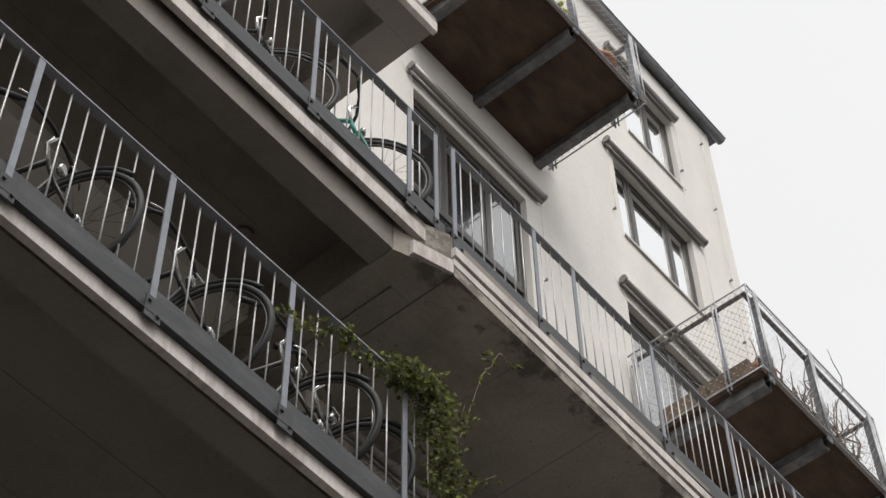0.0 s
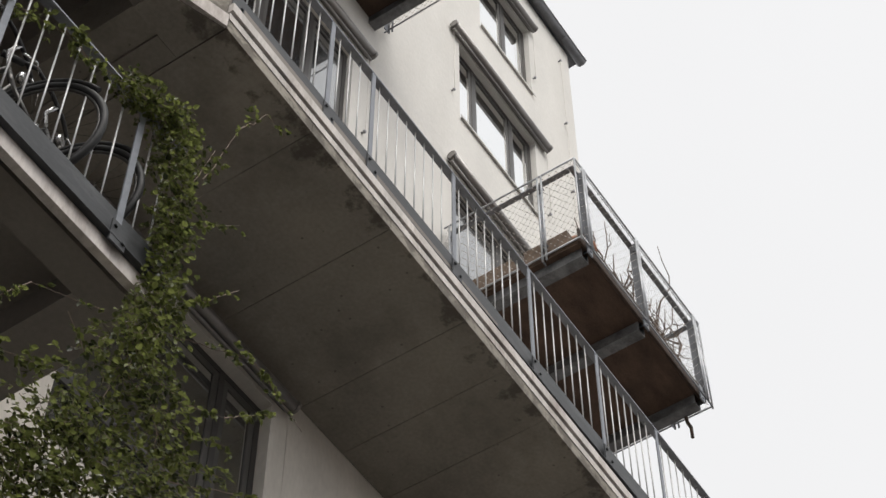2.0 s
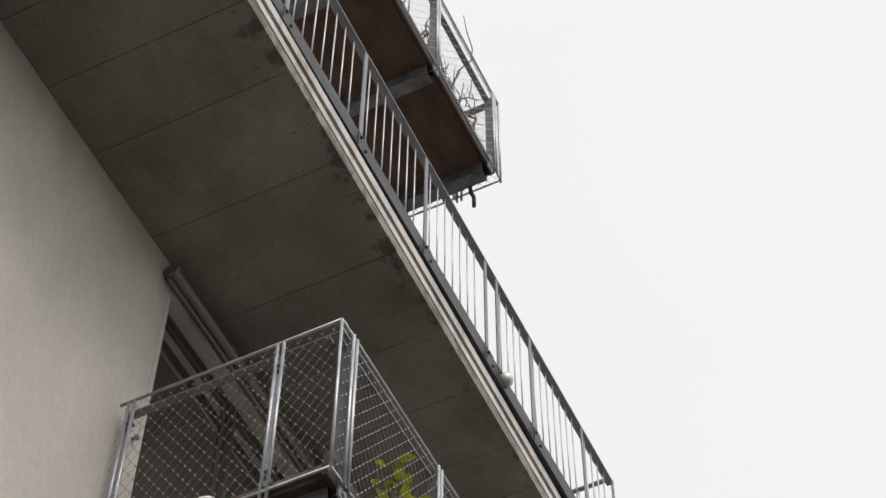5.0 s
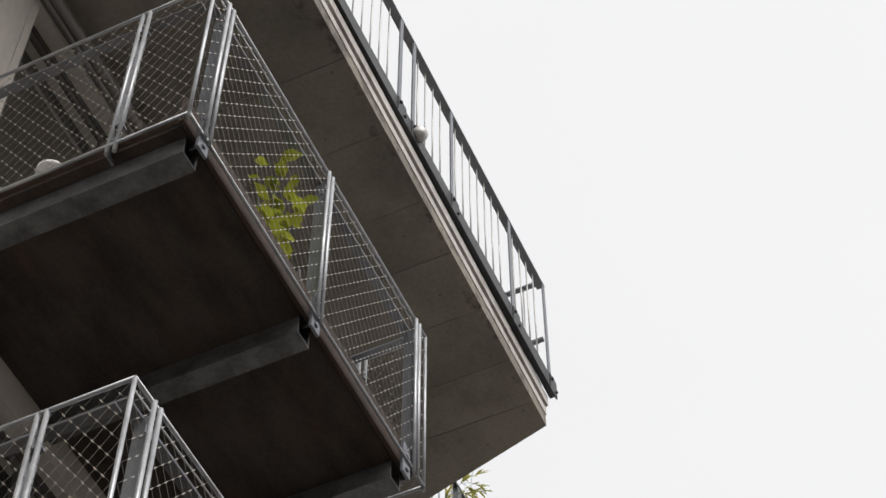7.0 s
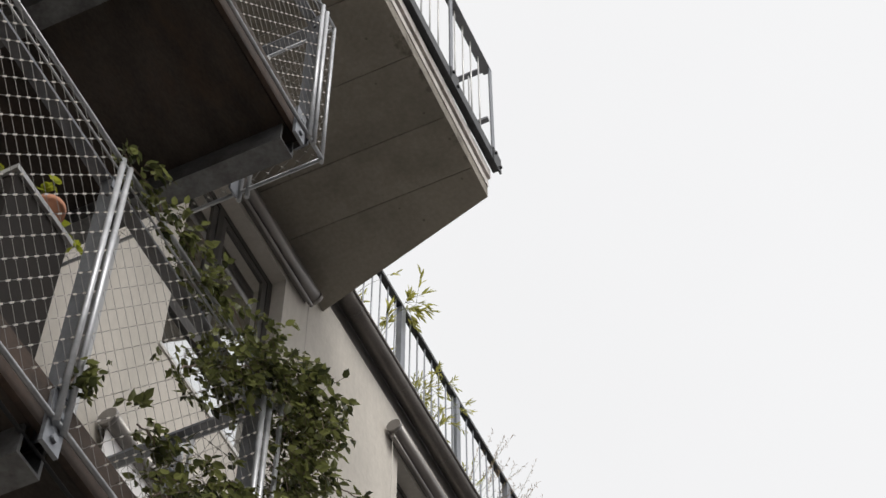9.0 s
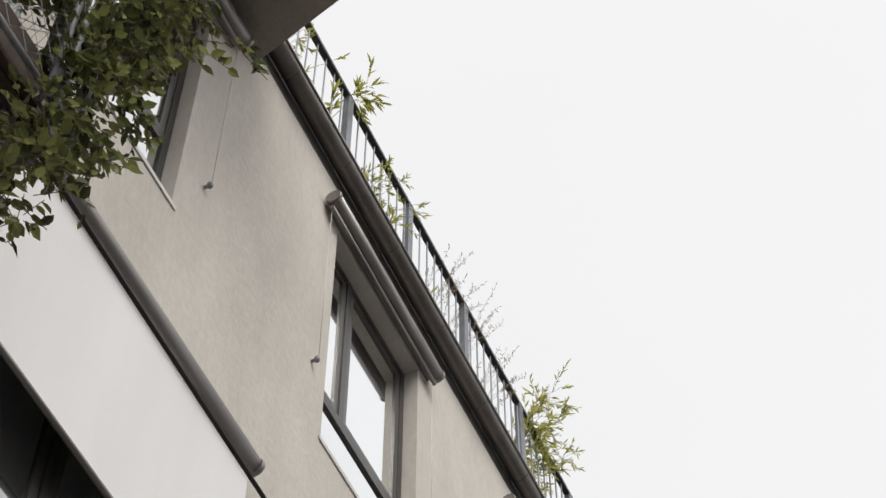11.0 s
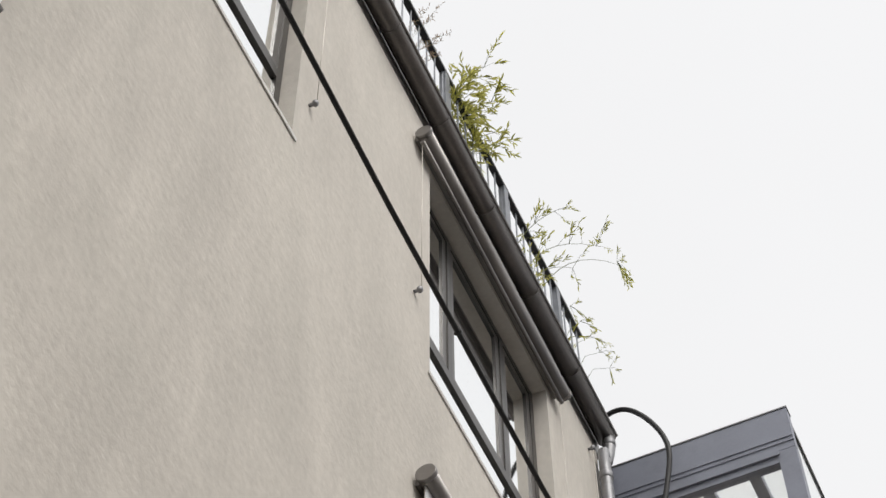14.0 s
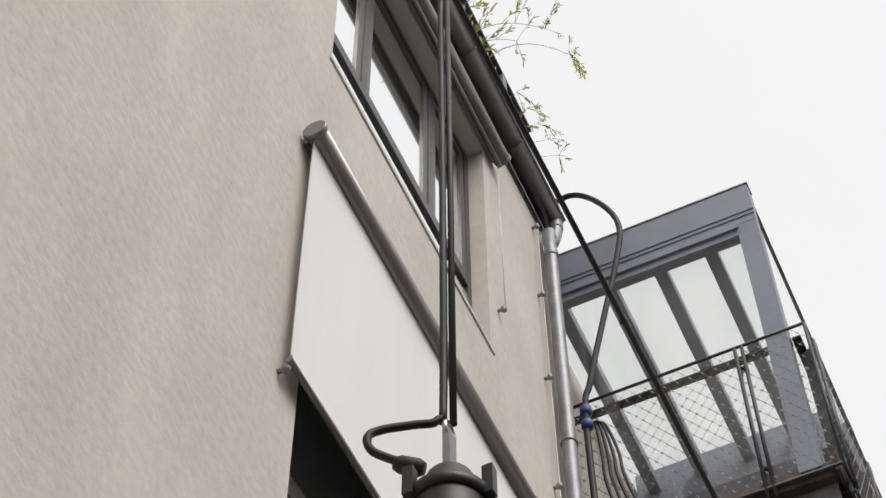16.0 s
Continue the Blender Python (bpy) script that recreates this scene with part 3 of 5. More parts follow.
def awning(x0, x1, z, wy, pin_z, drop=None, label="closed awning with a rounded bronze-grey metal casing"):
    a = thing("awning", label, "awning", "window awnings")
    y = wy - 0.058
    bm = bmesh.new()
    prof = [(0.042 * math.cos(t), 0.045 * math.sin(t)) for t in [math.pi * 2 * i / 16 for i in range(16)]]
    rows = [[bm.verts.new((x, y + p, z + q)) for p, q in prof] for x in (x0 + 0.014, x1 - 0.014)]
    for i in range(16):
        bm.faces.new((rows[0][i], rows[0][(i + 1) % 16], rows[1][(i + 1) % 16], rows[1][i])).smooth = True
    bm.faces.new(rows[0])
    bm.faces.new(rows[1][::-1])
    part("casing", bm, M_CASING, a)
    part("mounting", box(bmesh.new(), x0 + 0.03, x1 - 0.03, wy - 0.02, wy - 0.001, z - 0.03, z + 0.035), M_CASING, a)
    zb = drop if drop else z - 0.075
    part("drop_bar", tube(bmesh.new(), [(x0 + 0.02, y + 0.012, zb), (x1 - 0.02, y + 0.012, zb)], 0.013, 8), M_CASING, a)
    if drop:
        bm = bmesh.new()
        nx, nz = 20, 10
        for k, off in ((0, 0.0), (1, 0.003)):
            g = [[bm.verts.new((x0 + 0.03 + (x1 - x0 - 0.06) * i / nx, y + 0.012 + off + 0.005 * math.sin(i * 0.9 + 0.4) * math.sin(math.pi * j / nz), zb + (z - 0.03 - zb) * j / nz)) for j in range(nz + 1)] for i in range(nx + 1)]
            for i in range(nx):
                for j in range(nz):
                    f = (g[i][j], g[i + 1][j], g[i + 1][j + 1], g[i][j + 1])
                    bm.faces.new(f if k == 0 else f[::-1]).smooth = True
        me = bpy.data.meshes.new("fabric")
        bm.to_mesh(me)
        bm.free()
        me.materials.append(M_FABRIC)
        cloth = new("fabric", me)
        cloth.parent = a
        cloth["label"] = "lowered white awning cloth"
    for x, w in ((x0 + 0.012, x0 + 0.038), (x1 - 0.012, x1 - 0.036)):
        part("end_cap", lathe(bmesh.new(), (x, y, z), [(0.046, -0.012), (0.048, -0.004), (0.048, 0.004), (0.046, 0.012)], 16, (1, 0, 0)), M_CASING, a)
        part("guide_wire", tube(bmesh.new(), [(w, y + 0.02, z - 0.04), (w, y + 0.02, pin_z)], 0.0022, 5), M_WIRE, a)
        shared("wire_anchor", PIN, a, (w, wy, pin_z))
    return a


FY = WY + 0.085
GREY = "grey-framed window with a low fixed pane reflecting the sky"
window(*HOLES["L"], FY, [-6.32], GREY, 0.53)
window(*HOLES["M"], FY, [-3.02], "grey-framed glazed balcony door", 0.0, False)
window(*HOLES["N"], FY, [-0.74], GREY, 0.53)
window(*HOLES["O"], FY, [1.555], GREY, 0.53)
window(*HOLES["P"], FY, [4.02, 4.71], "three-part grey-framed window reflecting the sky", 0.53)
window(*HOLES["S"], FY, [-0.38], GREY, 0.48)
window(*HOLES["Q"], FY, [4.38], GREY, 0.45)
window(*HOLES["R"], FY, [-2.98], "grey-framed glazed balcony door", 0.0, False)
window(*THOLES["D3"], TY + 0.065, [-6.4, -5.8], "grey-framed french window of the tall house", 0.6, glass=M_GLASS_DIM)
window(*THOLES["T4"], TY + 0.065, [-2.96], "grey-framed glazed door behind the upper balcony", 0.0, False, M_GLASS_DIM)
window(*THOLES["T2"], TY + 0.065, [-3.3, -2.615], "three-part grey-framed window of the tall house", 0.0)
window(*THOLES["T1"], TY + 0.065, [-2.66], "two-part grey-framed window of the tall house", 0.0)
awning(-7.77, -5.79, 11.65, WY, 10.25)
awning(-3.985, -2.005, 11.65, WY, 10.25)
awning(-1.29, 0.06, 11.65, WY, 10.25)
awning(1.05, 2.395, 11.65, WY, 10.25)
awning(3.39, 5.30, 11.65, WY, 10.25)
awning(-1.455, 0.637, 8.935, WY, 7.55, 7.875, "half-lowered awning with white cloth and grey casing")
awning(3.43, 5.36, 8.935, WY, 7.55, 7.57, "fully lowered awning with white cloth and grey casing")
awning(-6.97, -5.087, 17.02, TY, 15.8)
awning(-3.89, -2.003, 17.02, TY, 15.8)
awning(-3.825, -2.015, 19.50, TY, 18.3)
awning(-3.5, -2.116, 21.88, TY, 20.8)

# ---- gutters and pipes ----
def gutter(x0, x1, y, z, r, label, zinc=None):
    zinc = zinc or M_GUTTER
    g = thing("gutter", label, "gutter", kind="structure")
    bm = bmesh.new()
    rows = []
    for x in (x0, x1):
        rows.append([bm.verts.new((x, y + r * math.cos(math.pi + math.pi * i / 10), z + r * math.sin(math.pi + math.pi * i / 10))) for i in range(11)] +
                    [bm.verts.new((x, y + (r - 0.006) * math.cos(-math.pi * i / 10), z + (r - 0.006) * math.sin(-math.pi * i / 10))) for i in range(11)])
    k = 22
    for i in range(k):
        bm.faces.new((rows[0][i], rows[0][(i + 1) % k], rows[1][(i + 1) % k], rows[1][i])).smooth = True
    bm.faces.new(rows[0])
    bm.faces.new(rows[1][::-1])
    part("channel", bm, zinc, g)
    part("front_bead", tube(bmesh.new(), [(x0, y - r, z), (x1, y - r, z)], 0.011, 8), zinc, g)
    x = x0 + 0.25
    while x < x1:
        part("strap", ring(bmesh.new(), (x, y, z), (1, 0, 0), r + 0.001, 0.004, 20, 4), zinc, g)
        x += 0.62
    return g


gutter(0.24, 6.03, WY - 0.063, 12.09, 0.061, "dark zinc half-round roof gutter")
gutter(-16, -1.04, TY - 0.08, 22.64, 0.06, "grey zinc half-round gutter of the tall house", M_ZINC)
roof_edge = tagged(part("roof_edge", box(bmesh.new(), 6.06, 6.16, 0.10, 0.30, 11.97, 12.12), M_GUTTER), "dark zinc roof edge beside the bay", "roof edge", kind="structure")
downpipe = thing("downpipe", "shiny zinc downpipe with an offset bend", "downpipe")
part("pipe", tube(bmesh.new(), smooth([(6.0, -0.05, 12.05), (6.0, -0.05, 11.99), (5.99, -0.048, 11.91), (5.945, -0.035, 11.75), (5.93, -0.03, 11.66), (5.93, -0.03, 9.0), (5.93, -0.03, 0.0)], 4), 0.036, 16), M_ZINC, downpipe)
part("collar", lathe(bmesh.new(), (5.93, -0.03, 11.63), [(0.037, -0.03), (0.042, -0.02), (0.042, 0.02), (0.037, 0.03)], 16), M_ZINC, downpipe)
part("collar", lathe(bmesh.new(), (6.0, -0.05, 12.0), [(0.037, -0.03), (0.042, -0.02), (0.042, 0.02), (0.037, 0.03)], 16), M_ZINC, downpipe)
for z in (10.0, 8.2, 6.2, 4.2):
    part("clamp", ring(bmesh.new(), (5.93, -0.03, z), (0, 0, 1), 0.038, 0.005, 18, 6), M_ZINC, downpipe)
climb = thing("climbing_wire", "thin steel climbing wire with stand-off anchors", "wire")
part("wire", tube(bmesh.new(), [(5.83, 0.0, 11.83), (5.83, 0.0, 6.0)], 0.0024, 5), M_WIRE, climb)
for z in (11.8, 11.14, 10.42, 9.6, 8.8):
    shared("wire_anchor", PIN, climb, (5.83, WY, z))

tower_wire = thing("climbing_wire", "thin steel climbing wire on the upper wall", "wire")
part("wire", tube(bmesh.new(), [(-1.5, TY - 0.03, 22.4), (-1.5, TY - 0.03, 17.1)], 0.0024, 5), M_WIRE, tower_wire)
for z in (22.1, 20.73, 19.38, 18.3, 17.25):
    shared("wire_anchor", PIN, tower_wire, (-1.5, TY, z))

# ---- roof terrace railing ----
roof_rail = thing("railing", "dark steel railing along the planted roof terrace", "railing", "gallery railings")
part("top_rail", box(bmesh.new(), 0.25, 5.97, 0.03, 0.07, 13.115, 13.145), M_CHANNEL, roof_rail)
part("bottom_rail", box(bmesh.new(), 0.25, 5.97, 0.04, 0.06, 12.30, 12.315), M_CHANNEL, roof_rail)
ROOF_BAR = mesh_of("bar", tube(bmesh.new(), [(0, 0, 12.1), (0, 0, 13.125)], 0.006, 6), M_STEEL)
ROOF_POST = mesh_of("post", box(bmesh.new(), -0.03, 0.03, -0.02, 0.02, 12.1, 13.125), M_STEEL)
for i in range(52):
    shared("bar", ROOF_BAR, roof_rail, (0.3 + i * 0.11, 0.05, 0))
for x in (0.40, 1.265, 2.11, 2.95, 3.85, 4.725, 5.56):
    shared("post", ROOF_POST, roof_rail, (x, 0.05, 0))


# ---- mesh balconies ----
def net(o, u, v, w, h, parent, name, du=0.068, dv=0.10, r=0.0009):
    """Steel-cable net of tall diamonds; the pressed sleeves on the crossings are a part of their own."""
    o, u, v = Vector(o), Vector(u).normalized(), Vector(v).normalized()
    n = u.cross(v)
    nu, nv = max(2, round(2 * w / du)), max(2, round(2 * h / dv))
    nu, nv = nu + nu % 2, nv + nv % 2
    du, dv = w / nu, h / nv
    cables, sleeves = bmesh.new(), bmesh.new()

    def node(i, j):
        return o + u * du * i + v * dv * j

    def wire(bm, p, q, rad):
        d = (q - p).normalized()
        s = d.cross(n).normalized()
        a = [[bm.verts.new(c + s * math.cos(k * 2.0944) * rad + n * math.sin(k * 2.0944) * rad) for k in range(3)] for c in (p, q)]
        for k in range(3):
            bm.faces.new((a[0][k], a[0][(k + 1) % 3], a[1][(k + 1) % 3], a[1][k]))
    for k in range(-nv, nu + 1, 2):
        i0, i1 = max(0, k), min(nu, k + nv)
        if i1 > i0:
            wire(cables, node(i0, i0 - k), node(i1, i1 - k), r)
            wire(cables, node(i0, nv - i0 + k), node(i1, nv - i1 + k), r)
    lay = (u * du + v * dv).normalized() * 0.011
    for i in range(1, nu):
        for j in range(1, nv):
            if (i + j) % 2 == 0:
                p = node(i, j)
                wire(sleeves, p - lay, p + lay, 0.003)
    mesh = tagged(part(name, cables, M_CABLE, parent, "steel-cable net"), kind="stuff")
    tagged(part("net_sleeve_mass", sleeves, M_WIRE, mesh, "bright pressed sleeves"), kind="stuff")


def balcony(x0, x1, yf, z, h, label, mids, wy, mesh=True, panel=None, steel=None, inset=0.165):
    """A hung balcony: brown panel on steel beams, with a framed cable-net rail."""
    rod = steel or M_ROD
    steel = steel or M_STEEL
    b = thing("balcony", label, "balcony", "mesh balconies")
    for a, c in zip([x0, *mids], [*mids, x1]):
        part("floor_panel", box(bmesh.new(), a + 0.03, c - (0.03 if c < x1 else inset - 0.045), yf + 0.05, wy - 0.002, z, z + 0.03), panel or M_PLY, b, "stained brown panel")
    part("deck", box(bmesh.new(), x0 + 0.015, x1 - inset + 0.06, yf + 0.045, wy - 0.002, z + 0.034, z + 0.075), M_WOOD, b)
    part("front_edge", box(bmesh.new(), x0, x1 - inset + 0.075, yf + 0.022, yf + 0.042, z - 0.012, z + 0.15), M_RUST, b, "rust-stained edge strip", bevel=0.003)
    for x in (x0 + 0.13, *mids, x1 - inset):
        bm = bmesh.new()
        prof = [(-0.05, -0.002), (-0.05, -0.105), (0.05, -0.105), (0.05, -0.002), (0.039, -0.002), (0.039, -0.094), (-0.039, -0.094), (-0.039, -0.002)]
        ends = [[bm.verts.new((x + p, y, z + q)) for p, q in prof] for y in (yf + 0.058, wy - 0.002)]
        for k in range(8):
            bm.faces.new((ends[0][k], ends[0][(k + 1) % 8], ends[1][(k + 1) % 8], ends[1][k]))
        for e in ends:
            for q in ((0, 1, 6, 7), (1, 2, 5, 6), (2, 3, 4, 5)):
                bm.faces.new([e[k] for k in q])
        part("beam", bm, M_BEAM, b, "stained galvanised steel beam")
        bm = bmesh.new()
        box(bm, x - 0.035, x + 0.035, yf + 0.004, yf + 0.017, z - 0.07, z + 0.12)
        tube(bm, [(x, yf - 0.006, z - 0.035), (x, yf + 0.006, z - 0.035)], 0.013, 6)
        tube(bm, [(x, yf - 0.006, z + 0.05), (x, yf + 0.006, z + 0.05)], 0.013, 6)
        part("bracket", bm, steel, b, bevel=0.0)
    zb, zt = z + 0.02, z + h
    for x in (x0, x1):
        part("corner_rod", tube(bmesh.new(), [(x, yf, zb - 0.03), (x, yf, zt)], 0.0085, 8), rod, b)
        inward = 1 if x == x0 else -1
        for y in (yf + 0.34, wy - 0.09):
            for k in (-0.018, 0.018):
                part("post_rod", tube(bmesh.new(), [(x, y + k, zb - 0.06), (x, y + k, zt)], 0.0095, 8), rod, b)
            xs = sorted((x + inward * 0.008, x + inward * 0.062))
            part("side_post", box(bmesh.new(), *xs, y + 0.022, y + 0.030, zb - 0.05, zt - 0.045), steel, b, bevel=0.002)
            for zz in (zb + 0.14, zt - 0.17):
                bm = box(bmesh.new(), *sorted((x - inward * 0.004, x + inward * 0.03)), y - 0.026, y + 0.02, zz - 0.006, zz + 0.006)
                tube(bm, [(x + inward * 0.03, y + 0.016, zz - 0.02), (x + inward * 0.03, y + 0.016, zz + 0.02)], 0.008, 6)
                part("clamp_plate", bm, steel, b)
        xs = sorted((x + inward * 0.03, x + inward * 0.075))
        part("handrail", box(bmesh.new(), *xs, yf + 0.085, wy - 0.06, zt - 0.05, zt - 0.038), steel, b, "flat inner handrail", bevel=0.002)
    part("handrail", box(bmesh.new(), x0 + 0.03, x1 - 0.03, yf + 0.035, yf + 0.08, zt - 0.05, zt - 0.038), steel, b, "flat inner handrail", bevel=0.002)
    for x in ([x0 + 0.13] + list(mids) + [x1 - 0.10]):
        for k in (-0.018, 0.018):
            part("post_rod", tube(bmesh.new(), [(x + k, yf - 0.008, zb - 0.02), (x + k, yf - 0.008, zt)], 0.0095, 8), rod, b)
        for zz in (zb + 0.12, zt - 0.14):
            bm = box(bmesh.new(), x - 0.034, x + 0.034, yf - 0.002, yf + 0.004, zz - 0.018, zz + 0.018)
            tube(bm, [(x - 0.012, yf + 0.03, zz), (x + 0.014, yf + 0.03, zz)], 0.009, 6)
            part("clamp_plate", bm, steel, b)
        part("front_post", box(bmesh.new(), x - 0.004, x + 0.004, yf + 0.006, yf + 0.066, zb - 0.04, zt - 0.04), steel, b, bevel=0.002)
    for zz, nm in ((zb, "bottom_rail"), (zt, "top_rail")):
        part(nm, tube(bmesh.new(), [(x0 - 0.004, yf, zz), (x1 + 0.004, yf, zz)], 0.0085, 8), rod, b)
        for x in (x0, x1):
            part(nm, tube(bmesh.new(), [(x, yf, zz), (x, wy - 0.02, zz)], 0.0085, 8), rod, b)
    part("mid_rail", tube(bmesh.new(), [(x0, yf + 0.004, zt - 0.045), (x1, yf + 0.004, zt - 0.045)], 0.004, 6), rod, b)
    if mesh:
        net((x0 + 0.01, yf - 0.006, zb + 0.01), (1, 0, 0), (0, 0, 1), x1 - x0 - 0.02, h - 0.04, b, "front_net")
        for x in (x0, x1):
            net((x, yf + 0.01, zb + 0.01), (0, 1, 0), (0, 0, 1), wy - yf - 0.04, h - 0.04, b, "side_net")
    return b


balcony(-7.05, -4.908, -1.05, 17.72, 1.11, "galvanised mesh balcony with a rust-brown underside below the roof", [-5.97], TY, panel=M_PLY_RED)
balcony(-3.945, -1.875, -1.173, 14.715, 1.12, "galvanised mesh balcony with dry branches and brown underside", [-2.95], TY, panel=M_PLY_RED)
balcony(-4.11, -2.0, -1.258, 9.225, 1.10, "galvanised mesh balcony with dark brown underside", [-3.03], WY)
balcony(-4.09, -2.08, -1.25, 6.46, 1.19, "lower galvanised mesh balcony overgrown with vine", [-3.05], WY, inset=0.075)

# ---- glazed bay at the end of the row ----
bay = thing("glazed_bay", "blue-grey metal glazed bay with a glass roof over a balcony", "glazed bay")
part("fascia", box(bmesh.new(), 6.17, 6.25, -1.11, 0.20, 11.63, 11.985), M_BLUEGREY, bay, bevel=0.004)
part("fascia_cap", box(bmesh.new(), 6.165, 6.255, -1.115, 0.20, 11.988, 11.998), M_ZINC, bay)
part("head_rail", box(bmesh.new(), 6.16, 6.24, -1.01, 0.20, 11.59, 11.626), M_BLUEGREY, bay)
part("head_rail", box(bmesh.new(), 6.175, 6.23, -1.01, 0.20, 11.535, 11.586), M_BLUEGREY, bay)
part("corner_post", box(bmesh.new(), 6.17, 6.27, -1.11, -1.0, 9.55, 11.626), M_BLUEGREY, bay, bevel=0.004)
part("corner_post", box(bmesh.new(), 7.9, 8.0, -1.11, -1.0, 9.55, 11.90), M_BLUEGREY, bay, bevel=0.004)
part("trim_strip", box(bmesh.new(), 6.164, 6.1695, -1.11, 0.20, 11.725, 11.733), M_BLUEGREY, bay)
part("trim_strip", box(bmesh.new(), 6.164, 6.1695, -1.11, 0.20, 11.685, 11.691), M_BLUEGREY, bay)
part("side_pane", box(bmesh.new(), 6.274, 7.898, -1.095, -1.087, 9.65, 11.955), M_CLEAR, bay)
part("side_rail", box(bmesh.new(), 6.274, 7.898, -1.102, -1.082, 11.959, 11.985), M_ZINC, bay)
part("back_fascia", box(bmesh.new(), 7.8, 8.0, -1.0, 0.2, 11.62, 11.95), M_BLUEGREY, bay)
for y in (-0.80, -0.505, -0.21, 0.085):
    part("rafter", box(bmesh.new(), 6.254, 7.798, y - 0.035, y + 0.035, 11.74, 11.83), M_BLUEGREY, bay)
part("roof_pane", box(bmesh.new(), 6.254, 7.9, -1.02, 0.2, 11.84, 11.85), M_CLEAR, bay)
part("front_pane", box(bmesh.new(), 6.195, 6.203, -0.998, 0.2, 9.6, 11.533), M_CLEAR, bay)
for o in bay.children:
    if "pane" in o.name:
        o.visible_shadow = False
wall_far = tagged(part("wall_far", box(bmesh.new(), 6.01, 12, 0.22, 0.6, 0, 11.9), M_RENDER), "cream rendered wall beyond the downpipe", "wall", kind="structure")
balcony(6.17, 8.1, -1.2, 9.50, 1.09, "dark steel mesh balcony under the glazed bay", [7.15], 0.22, steel=M_CHANNEL)

# ---- street lamp on its span wire ----
span_wire = thing("span_wire", "black span cable stretched along the facade", "cable")
part("cable", tube(bmesh.new(), [(-30, -1.19, 6.95), (-8, -1.19, 6.52), (-0.93, -1.19, 6.385), (0.22, -1.19, 6.30), (0.76, -1.19, 6.256), (1.55, -1.19, 6.23), (1.98, -1.19, 6.25), (2.6, -1.19, 6.30), (3.1, -1.19, 6.335), (12, -1.19, 6.7), (40, -1.19, 7.1)], 0.0062, 8), M_BLACK, span_wire)
for x, z in ((-0.93, 6.385), (0.22, 6.30), (1.1, 6.245), (2.9, 6.32)):
    part("cable_tie", ring(bmesh.new(), (x, -1.19, z), (1, 0, 0), 0.007, 0.003, 10, 5), M_BLACK, span_wire)
street_lamp = thing("street_lamp", "dark grey street lamp hung from a span cable", "street lamp")
LX, LY, LZ = 1.987, -1.19, 4.89
part("clamp", lathe(bmesh.new(), (LX, LY, 6.25), [(0.008, -0.035), (0.014, -0.025), (0.014, 0.025), (0.008, 0.035)], 10, (1, 0, 0)), M_CHROME, street_lamp)
part("hanger", tube(bmesh.new(), [(LX, LY - 0.006, 6.245), (LX + 0.002, LY - 0.006, 5.6), (LX, LY - 0.006, LZ)], 0.0052, 8), M_BLACK, street_lamp, "black hanger cable")
part("feed_cable", tube(bmesh.new(), smooth([(LX - 0.05, LY + 0.002, 6.27), (LX - 0.008, LY + 0.004, 6.19), (LX - 0.003, LY + 0.006, 6.03), (LX - 0.005, LY + 0.004, 5.6), (LX - 0.003, LY + 0.006, LZ + 0.08), (LX - 0.006, LY + 0.012, LZ + 0.012), (LX - 0.02, LY + 0.04, LZ), (LX - 0.038, LY + 0.075, LZ - 0.012), (LX - 0.048, LY + 0.09, LZ - 0.03), (LX - 0.042, LY + 0.085, LZ - 0.055), (LX - 0.022, LY + 0.05, LZ - 0.075)], 5), 0.0058, 8), M_BLACK, street_lamp, "black looped feed cable")
part("hook", ring(bmesh.new(), (LX, LY, LZ - 0.012), (0, 1, 0), 0.013, 0.004, 16, 6), M_CHROME, street_lamp)
part("shackle", box(bmesh.new(), LX - 0.01, LX + 0.01, LY - 0.005, LY + 0.005, LZ - 0.108, LZ - 0.018), M_ZINC, street_lamp, bevel=0.002)
part("cable_gland", lathe(bmesh.new(), (LX - 0.02, LY + 0.045, LZ - 0.08), [(0.008, -0.02), (0.012, -0.012), (0.012, 0.012), (0.008, 0.02)], 10, (-0.4, 0.9, 0.3)), M_BLACK, street_lamp)
part("housing", lathe(bmesh.new(), (LX, LY, LZ - 0.165), [(0.05, -0.16), (0.049, -0.06), (0.047, 0.0), (0.043, 0.024), (0.034, 0.044), (0.03, 0.056), (0.028, 0.058)], 24), M_LAMP, street_lamp)
part("cap", lathe(bmesh.new(), (LX, LY, LZ - 0.165), [(0.05, -0.004), (0.054, 0.002), (0.054, 0.012), (0.048, 0.018)], 24), M_LAMP, street_lamp)
part("shade", lathe(bmesh.new(), (LX, LY, LZ - 0.44), [(0.15, 0.0), (0.152, 0.008), (0.12, 0.06), (0.051, 0.118)], 32), M_LAMP, street_lamp)
for k in range(3):
    t = k * 2.1 + 0.4
    part("latch", box(bmesh.new(), LX + 0.055 * math.cos(t) - 0.007, LX + 0.055 * math.cos(t) + 0.007, LY + 0.055 * math.sin(t) - 0.007, LY + 0.055 * math.sin(t) + 0.007, LZ - 0.17, LZ - 0.12), M_LAMP, street_lamp, bevel=0.002)

